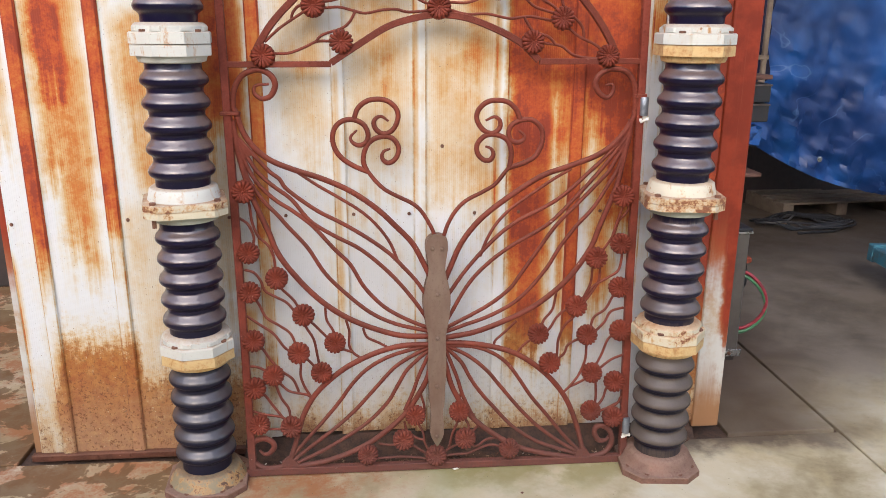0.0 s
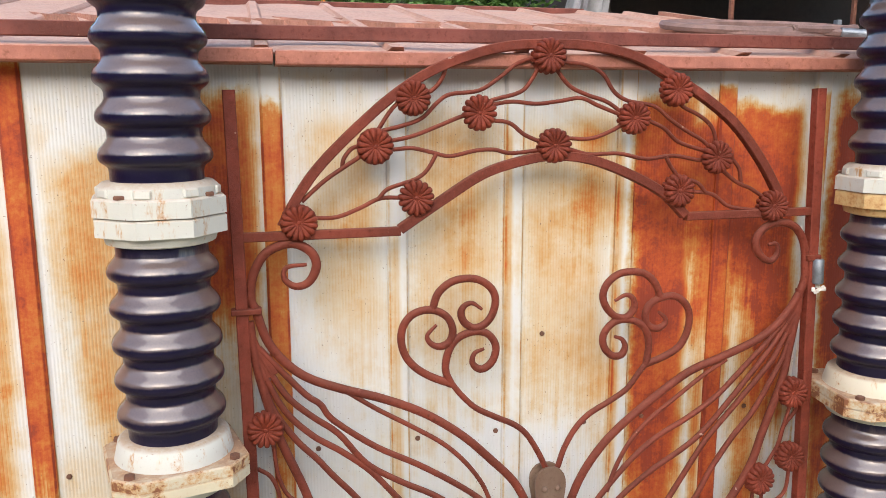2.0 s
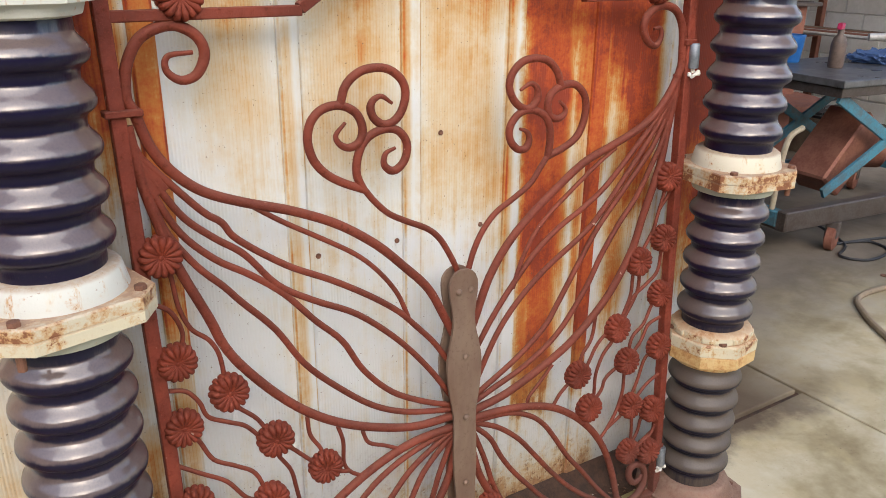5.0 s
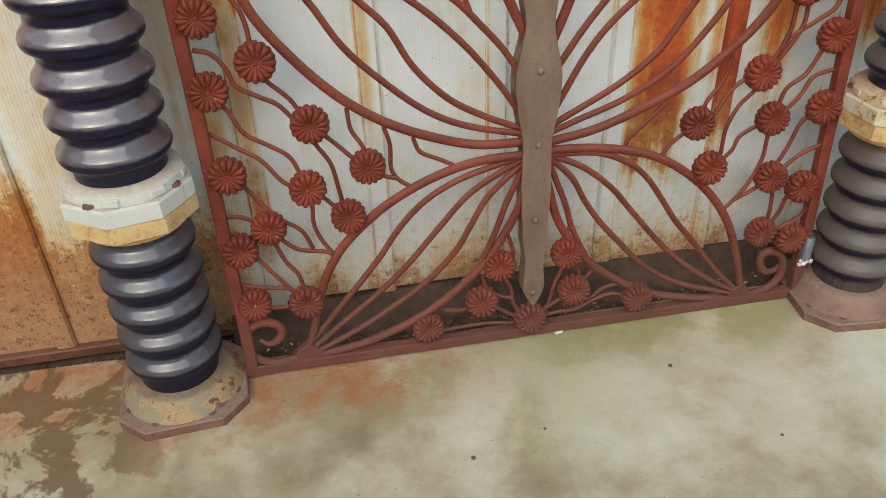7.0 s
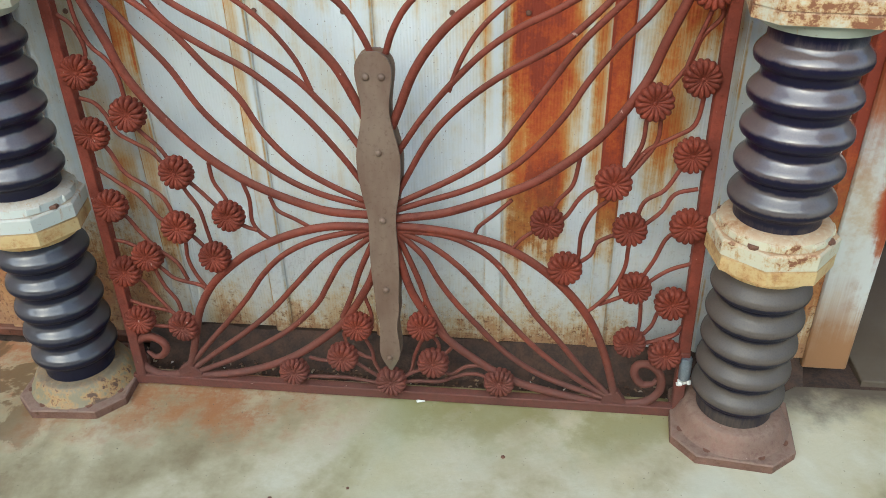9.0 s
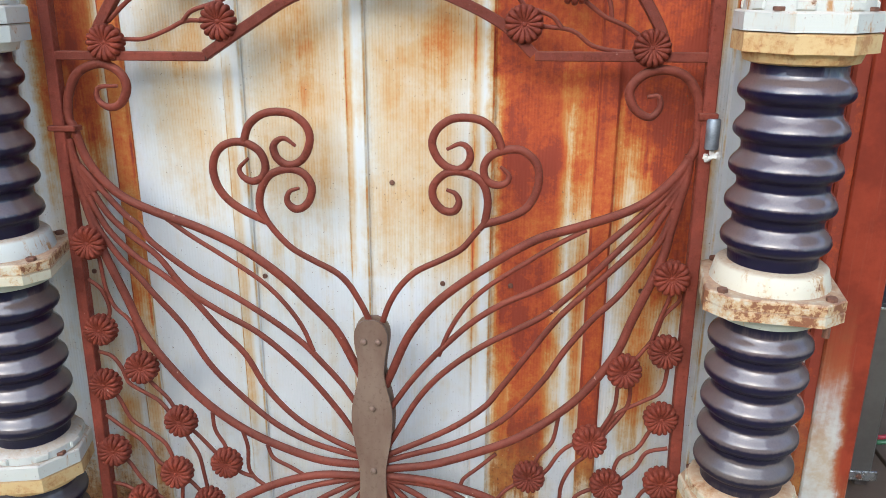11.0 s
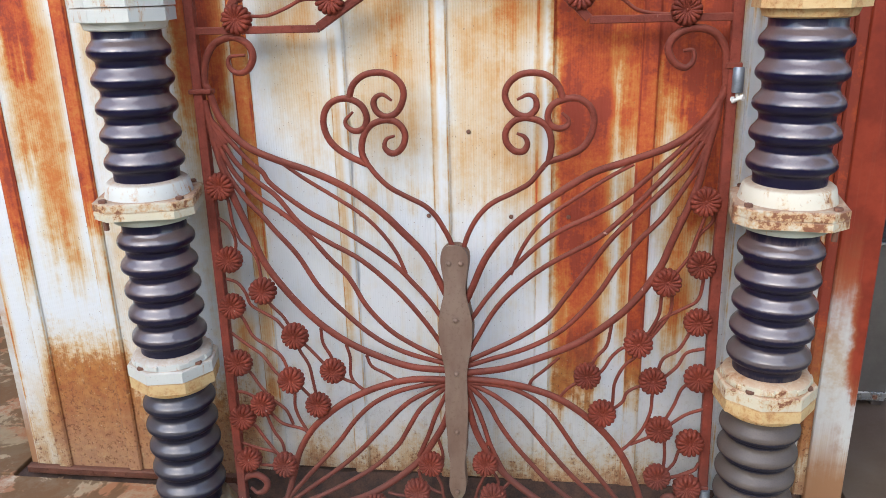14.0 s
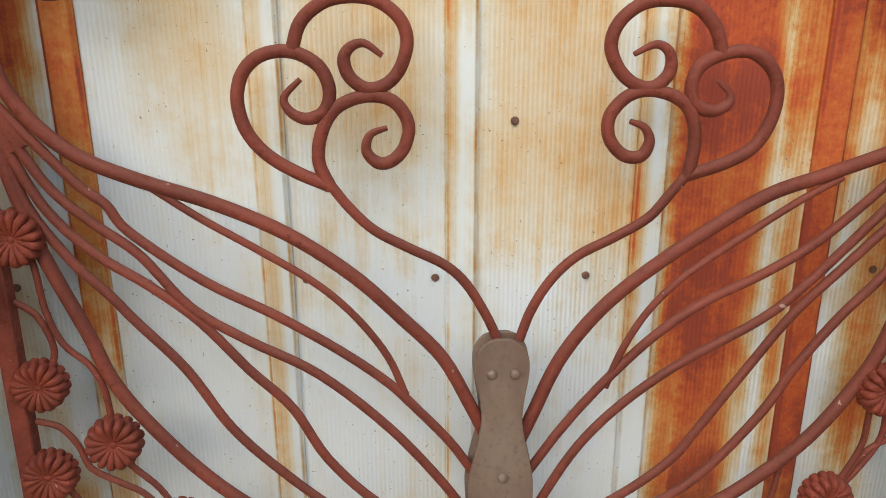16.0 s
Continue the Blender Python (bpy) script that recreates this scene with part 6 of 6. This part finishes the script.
# pipe rack before the block wall
pr = thing("pipe_rack", "steel rack stacked with rusty and grey pipes", "rack")
for y in (2.2, 3.35, 4.4):
    part("upright", boxed((6.30, y, 0), (6.36, y + 0.06, 2.1), 0.004), PIPE, pr)
    for z in (0.45, 0.85, 1.25, 1.62, 1.92):
        part("arm", boxed((5.85, y + 0.005, z - 0.05), (6.3, y + 0.055, z), 0.004), PIPE, pr)
for z in (0.45, 0.85, 1.25, 1.62, 1.92):
    for k in range(7):
        r = random.choice([0.016, 0.022, 0.03])
        x = 5.88 + 0.062 * k
        y0 = random.uniform(1.2, 2.1)
        part("pipe", tube([Vector((x, y0, z + r)), Vector((x, y0 + random.uniform(2.6, 3.6), z + r))], r, 8), random.choice([PIPE, PIPE, PIPEGREY, WOOD]), pr, smooth=True)
long_pipe = tagged(part("long_pipe", tube([Vector((5.0, 2.1, 0.96)), Vector((6.2, 0.9, 1.02))], 0.03, 10), PIPEGREY, smooth=True), "pale grey pipe lying across the rack arms", "pipe")

wall = tagged(new("wall_yard"), "pale concrete block wall behind the pipe rack", "wall", kind="structure")
BLOCKS = [mesh_of(boxed((0, 0, 0), (0.20, 0.39, 0.19), 0.004), "block", BLOCK)]
for row in range(9):
    for k in range(20):
        o = part("block", BLOCKS[0], BLOCK, wall, m=pose(6.75, -0.8 + k * 0.40 + (0.2 if row % 2 else 0), row * 0.20))
tagged(part("backing", boxed((6.77, -0.8, 0), (6.93, 7.4, 1.795), 0), BLOCK, wall))
tagged(part("coping", boxed((6.72, -0.8, 1.80), (6.98, 7.4, 1.86), 0.006), PIPE, wall))

# chain of shackles and the sloping rusty awning
chain = thing("shackle_chain", "grey steel shackles hanging in a chain on a pole", "chain", pose(4.10, 2.2, 1.5))
for k in range(5):
    ring = [(0.035 * math.cos(a), 0, 0.05 * math.sin(a)) for a in [2 * math.pi * j / 14 for j in range(15)]]
    part("link", tube([Vector(q) for q in ring], 0.011, 6), ZINC, chain, smooth=True, m=pose(0, 0, 0.07 * k, 0, 0, 90 * (k % 2) + 20))
part("pole", boxed((-0.07, 0.02, -1.5), (-0.04, 0.05, 1.1), 0.003), JUG, chain)

shop = thing("workshop", "open dark workshop with awning and added unseen brown sheet roofs", "workshop")
# flat roofs above the view, added to block sky and darken this side
part("roof", boxed((2.3, -1.5, 2.95), (4.0, 3.0, 3.0), 0.004), RUSTSHEET, shop)
part("roof", boxed((2.3, 3.001, 2.95), (5.0, 8.0, 3.0), 0.004), RUSTSHEET, shop)
part("rail", boxed((1.55, 1.80, 1.925), (2.35, 1.96, 1.955), 0.004), PIPE, shop, "steel rail with work clothes and clamps")
for x in (1.60, 2.28):
    part("hanger", boxed((x, 1.87, 1.956), (x + 0.02, 1.89, 2.949), 0.002), PIPE, shop)
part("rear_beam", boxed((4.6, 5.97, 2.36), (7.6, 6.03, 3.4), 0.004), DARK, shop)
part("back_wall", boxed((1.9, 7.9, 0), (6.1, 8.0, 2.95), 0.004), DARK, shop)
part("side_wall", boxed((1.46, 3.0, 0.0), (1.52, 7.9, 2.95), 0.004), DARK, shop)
# another unseen roof, added to shade the floor beside the shed
part("shade_lean_to", boxed((1.30, 0.45, 2.95), (2.299, 8.0, 3.0), 0.004), RUSTSHEET, shop)
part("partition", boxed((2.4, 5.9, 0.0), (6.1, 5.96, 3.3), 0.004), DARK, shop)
# added to keep skylight off the rear beam
part("shade_rear_roof", boxed((5.001, 3.4, 2.95), (7.7, 8.0, 3.0), 0.004), RUSTSHEET, shop)
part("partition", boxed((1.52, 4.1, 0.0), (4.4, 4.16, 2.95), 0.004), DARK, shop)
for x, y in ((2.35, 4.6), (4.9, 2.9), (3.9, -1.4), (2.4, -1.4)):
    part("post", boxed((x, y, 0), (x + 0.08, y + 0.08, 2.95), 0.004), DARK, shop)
bm = bmesh.new()
tri = [(2.6, 2.35, 2.95), (5.6, 2.35, 2.95), (4.62, 2.35, 1.72), (4.2, 2.5, 2.05)]
front = [bm.verts.new(q) for q in tri]
back = [bm.verts.new((x, y + 0.04, z)) for x, y, z in tri]
bm.faces.new(front), bm.faces.new(back[::-1])
for k in range(4):
    bm.faces.new((front[k], front[(k + 1) % 4], back[(k + 1) % 4], back[k]))
part("awning", bm, RUSTSHEET, shop, "brown rusty sheet hanging from the roof")
for k, (x, y, w, h) in enumerate([(2.3, 4.5, 0.6, 1.9), (3.1, 5.0, 0.8, 2.2), (4.1, 4.8, 0.5, 2.0), (4.8, 5.4, 0.9, 2.3), (2.7, 6.0, 0.7, 2.4)]):
    sh = thing("tool_shelf", "dark cluttered tool shelf deep in the workshop", "shelf", pose(x, y, 0), "tool shelves")
    for z in range(int(h / 0.45) + 1):
        part("board", boxed((0, 0, 0.05 + z * 0.45), (w, 0.4, 0.08 + z * 0.45), 0.003), DULL, sh)
    for px in (0.0, w - 0.03):
        part("upright", boxed((px, -0.01, 0), (px + 0.03, 0.41, h), 0.003), DULL, sh)
    for z in range(int(h / 0.45)):
        part("bin", boxed((0.06, 0.04, 0.081 + z * 0.45), (0.06 + w * 0.4, 0.36, 0.30 + z * 0.45), 0.01), [PIPE, BLACK, DULL, RED][(k + z) % 4], sh)

stake = tagged(part("yellow_pole", tube([Vector((1.42, 3.15, 0)), Vector((1.45, 3.15, 2.9))], 0.014, 8), plain("yellow_paint", (0.55, 0.36, 0.03), (0.4, 0.24, 0.03), 14, 0.5), smooth=True), "thin yellow painted pole standing in the workshop", "pole")

bucket = thing("blue_bucket", "small blue plastic bucket on a steel table", "bucket", pose(3.50, 1.70, 0.919))
part("body", lathe([(0.055, 0), (0.058, 0.004), (0.072, 0.15), (0.076, 0.152), (0.076, 0.160), (0.068, 0.160), (0.055, 0.02)], 26), plain("blue_plastic", (0.02, 0.16, 0.48), (0.015, 0.11, 0.34), 20, 0.4), bucket, smooth=True)

# coiled air line lying on the shed's roof
coil = []
for k in range(52):
    a = -k * 0.40
    r = 0.80 + 0.20 * math.sin(k * 0.37) ** 2 + 0.004 * k
    coil.append((0.84 + 0.27 * r * math.cos(a), 0.56 + 0.14 * r * math.sin(a), roof_z(0.56 + 0.14 * r * math.sin(a)) + 0.026 + 0.007 * (k // 16)))
coil += [(0.98, 0.44, 1.893), (1.10, 0.40, 1.885)]
line_hose = tagged(part("roof_hose", tube(curve_points(coil, 3), 0.012, 7), GREYHOSE, smooth=True), "dusty brown hose coiled on the shed roof", "hose")
part("fitting", tube([Vector((1.02, 0.43, 1.891)), Vector((1.13, 0.39, 1.882))], 0.015, 10), ZINC, line_hose, "zinc hose fitting", smooth=True)

# hedge with marigolds behind the shed
LEAF = plain("hedge_leaf", (0.13, 0.27, 0.055), (0.06, 0.14, 0.03), 9, 0.6)
MARI = plain("marigold", (0.75, 0.32, 0.01), (0.6, 0.2, 0.01), 30, 0.7)


def leaf_mass(name, lo, hi, count, size, mat):
    vs, fs = [], []
    for k in range(count):
        c = Vector([random.uniform(lo[i], hi[i]) for i in range(3)])
        c.z = lo[2] + (hi[2] - lo[2]) * random.random() ** 0.7 * (0.75 + 0.3 * noise.noise(Vector((c.x * 1.7, c.y, 3))))
        r = Euler((random.uniform(-0.9, 0.9), random.uniform(-0.9, 0.9), random.uniform(0, 6.3))).to_matrix()
        s = size * random.uniform(0.6, 1.4)
        b = len(vs)
        for q in ((0, -s, 0), (s * 0.42, 0, s * 0.12), (0, s, -s * 0.1), (-s * 0.42, 0, s * 0.12)):
            vs.append(c + r @ Vector(q))
        fs.append((b, b + 1, b + 2, b + 3))
    me = bpy.data.meshes.new(name)
    me.from_pydata(vs, [], fs)
    me.materials.append(mat)
    return me


hedge = tagged(part("hedge", leaf_mass("hedge", (-3.2, 2.9, 1.5), (1.16, 3.62, 2.95), 34000, 0.03, LEAF), LEAF), "leafy green marigold hedge behind the shed", "hedge", kind="stuff")
# plain box behind the leaves, coloured as the shade between them
tagged(part("hedge_core", boxed((-3.2, 3.6, 0), (1.12, 4.1, 2.9), 0.05), plain("hedge_shade", (0.02, 0.04, 0.012), None, 9, 0.9)), "dark box painted as the shade inside the green hedge", "hedge", kind="stuff")
blm = lathe([(0.003, -0.006), (0.012, -0.002), (0.014, 0.003), (0.010, 0.008), (0.003, 0.010)], 12)
BLOOM = mesh_of(blm, "bloom", MARI, True)
for k in range(70):
    x = random.uniform(-2.4, 1.0)
    tagged(part("marigold", BLOOM, MARI, m=pose(x, random.uniform(2.93, 3.05), random.uniform(2.08, 2.5), random.uniform(30, 100), 0, 0)), "orange marigold bloom in the hedge", "flower", "marigolds in the hedge")
heap = bundle("draped_tarp", (1.11, 2.75, 1.4), (1.36, 2.95, 2.75), plain("grey_white_plastic", (0.30, 0.30, 0.31), (0.18, 0.18, 0.19), 5, 0.6), "grey-white plastic sheet draped over a heap", "sheet", 0.06)
for v in heap.data.vertices:
    v.co.x = 1.27 + (v.co.x - 1.235) * max(0.25, 1.3 - 1.25 * (v.co.z - 1.9)) + 0.16 * (v.co.z - 2.1)
frond = thing("dry_grass_tuft", "pale dry grass fronds behind the shed roof", "grass", pose(-0.75, 1.95, 0))
bm = bmesh.new()
for k in range(60):
    a, l = random.uniform(-0.4, 3.5), random.uniform(0.25, 0.5)
    d = Vector((math.cos(a), 0.3 * math.sin(a * 2), 0))
    tube([Vector((0, 0, 0)), Vector((0, 0, 1.85)), d * l * 0.5 + Vector((0, 0, 2.05 + 0.30 * l)), d * l + Vector((0, 0, 2.02 + random.uniform(-0.15, 0.25)))], 0.003, 3, bm, 0.3)
part("blades", bm, plain("dry_grass", (0.42, 0.45, 0.28), (0.3, 0.36, 0.18), 20, 0.8), frond)

# what stands far off
tree_mat = plain("far_leaf", (0.06, 0.12, 0.03), (0.03, 0.07, 0.018), 1.2, 0.7)
tagged(part("far_trees", leaf_mass("far_trees", (9, 2, 0.5), (11, 14, 5.5), 9000, 0.16, tree_mat), tree_mat), "distant green trees beyond the yard wall", "trees", kind="stuff")
far = thing("far_shed", "distant white-walled shed beyond the yard wall", "shed", pose(8.2, 3.0, 0))
part("wall", boxed((0, 0, 0), (0.2, 8, 2.6), 0.01), plain("far_white", (0.75, 0.75, 0.73), (0.65, 0.65, 0.63), 2, 0.8), far)
part("roof", boxed((-0.2, -0.2, 2.6), (2.4, 8.2, 2.68), 0.01), PIPEGREY, far)
# dark hut to the left
hut = thing("side_hut", "dark timber hut beside the shed", "hut", pose(-2.9, 2.2, 0))
part("wall", boxed((-1.5, 0, 0), (0.6, 2.5, 2.4), 0.01), DARK, hut)
part("roof", boxed((-1.7, -0.3, 2.4), (0.8, 2.7, 2.46), 0.01), RUSTSHEET, hut)
# unseen house behind the camera and barn, added to block low sky in reflections
house = thing("added_house", "plain brown house added unseen behind the camera", "house", pose(0, -9.5, 0))
part("wall", boxed((-9, -0.3, 0), (9, 0, 4.4), 0.02), plain("brown_stucco", (0.24, 0.19, 0.15), (0.17, 0.13, 0.10), 3, 0.9), house)
part("roof", prism([(-9.4, -3), (9.4, -3), (9.4, 0.5), (-9.4, 0.5)], 4.4, 4.55, 0.01), RUSTSHEET, house)
barn = thing("added_barn", "dark brown barn added unseen along the yard", "barn", pose(-8.5, -9.0, 0))
part("wall", boxed((-0.3, 0, 0), (0, 14, 3.6), 0.02), RUSTSHEET, barn)
part("roof", boxed((-3.5, -0.3, 3.6), (0.4, 14.3, 3.72), 0.01), RUSTSHEET, barn)

# bits on the ground
tagged(part("chip", boxed((-0.010, -0.005, 0), (0.012, 0.006, 0.006), 0.002), CHALK, m=pose(0.071, -0.012, 0, 0, 0, 15)), "pale chip lying on concrete", "chip")
for x, y, r in [(0.284, -0.178, 0.006), (-0.213, -0.344, 0.006), (-0.05, -0.30, 0.004), (0.42, -0.42, 0.004), (0.12, -0.52, 0.005), (-0.42, -0.55, 0.004)]:
    bm = bmesh.new()
    bmesh.ops.create_icosphere(bm, subdivisions=1, radius=r)
    for v in bm.verts:
        v.co.z = max(v.co.z * 0.6, -0.001) + 0.0005
    tagged(part("pebble", bm, BOLT, m=pose(x, y, 0, 0, 0, 40 * x)), "small dark pebble lying on concrete", "pebble", "pebbles on the slab")
vs, fs = [], []
for k in range(1500):
    c = Vector((random.uniform(-1.4, 1.0), random.uniform(0.05, 0.16), -0.017 + 0.006 * random.random()))
    s = random.uniform(0.002, 0.007)
    r = Euler((random.uniform(-0.6, 0.6), random.uniform(-0.6, 0.6), random.uniform(0, 6.3))).to_matrix()
    b = len(vs)
    for q in ((-s, -s * 0.5, 0), (s, -s * 0.4, 0), (s * 0.7, s * 0.6, 0), (-s * 0.6, s * 0.5, 0), (0, 0, s * 0.6)):
        vs.append(c + r @ Vector(q))
    fs += [(b, b + 1, b + 4), (b + 1, b + 2, b + 4), (b + 2, b + 3, b + 4), (b + 3, b, b + 4)]
me = bpy.data.meshes.new("litter")
me.from_pydata(vs, [], fs)
LITTER = Mat("litter", 0.9)
LITTER.color(LITTER.ramp(LITTER.node("NewGeometry").outputs["Random Per Island"], [(0.0, (0.05, 0.03, 0.02)), (0.6, (0.16, 0.08, 0.045)), (0.93, (0.3, 0.2, 0.12)), (1.0, (0.7, 0.65, 0.55))]))
me.materials.append(LITTER.m)
tagged(part("litter", me, LITTER.m), "dry leaf bits and rust flakes in the dirt strip", "litter", kind="stuff")
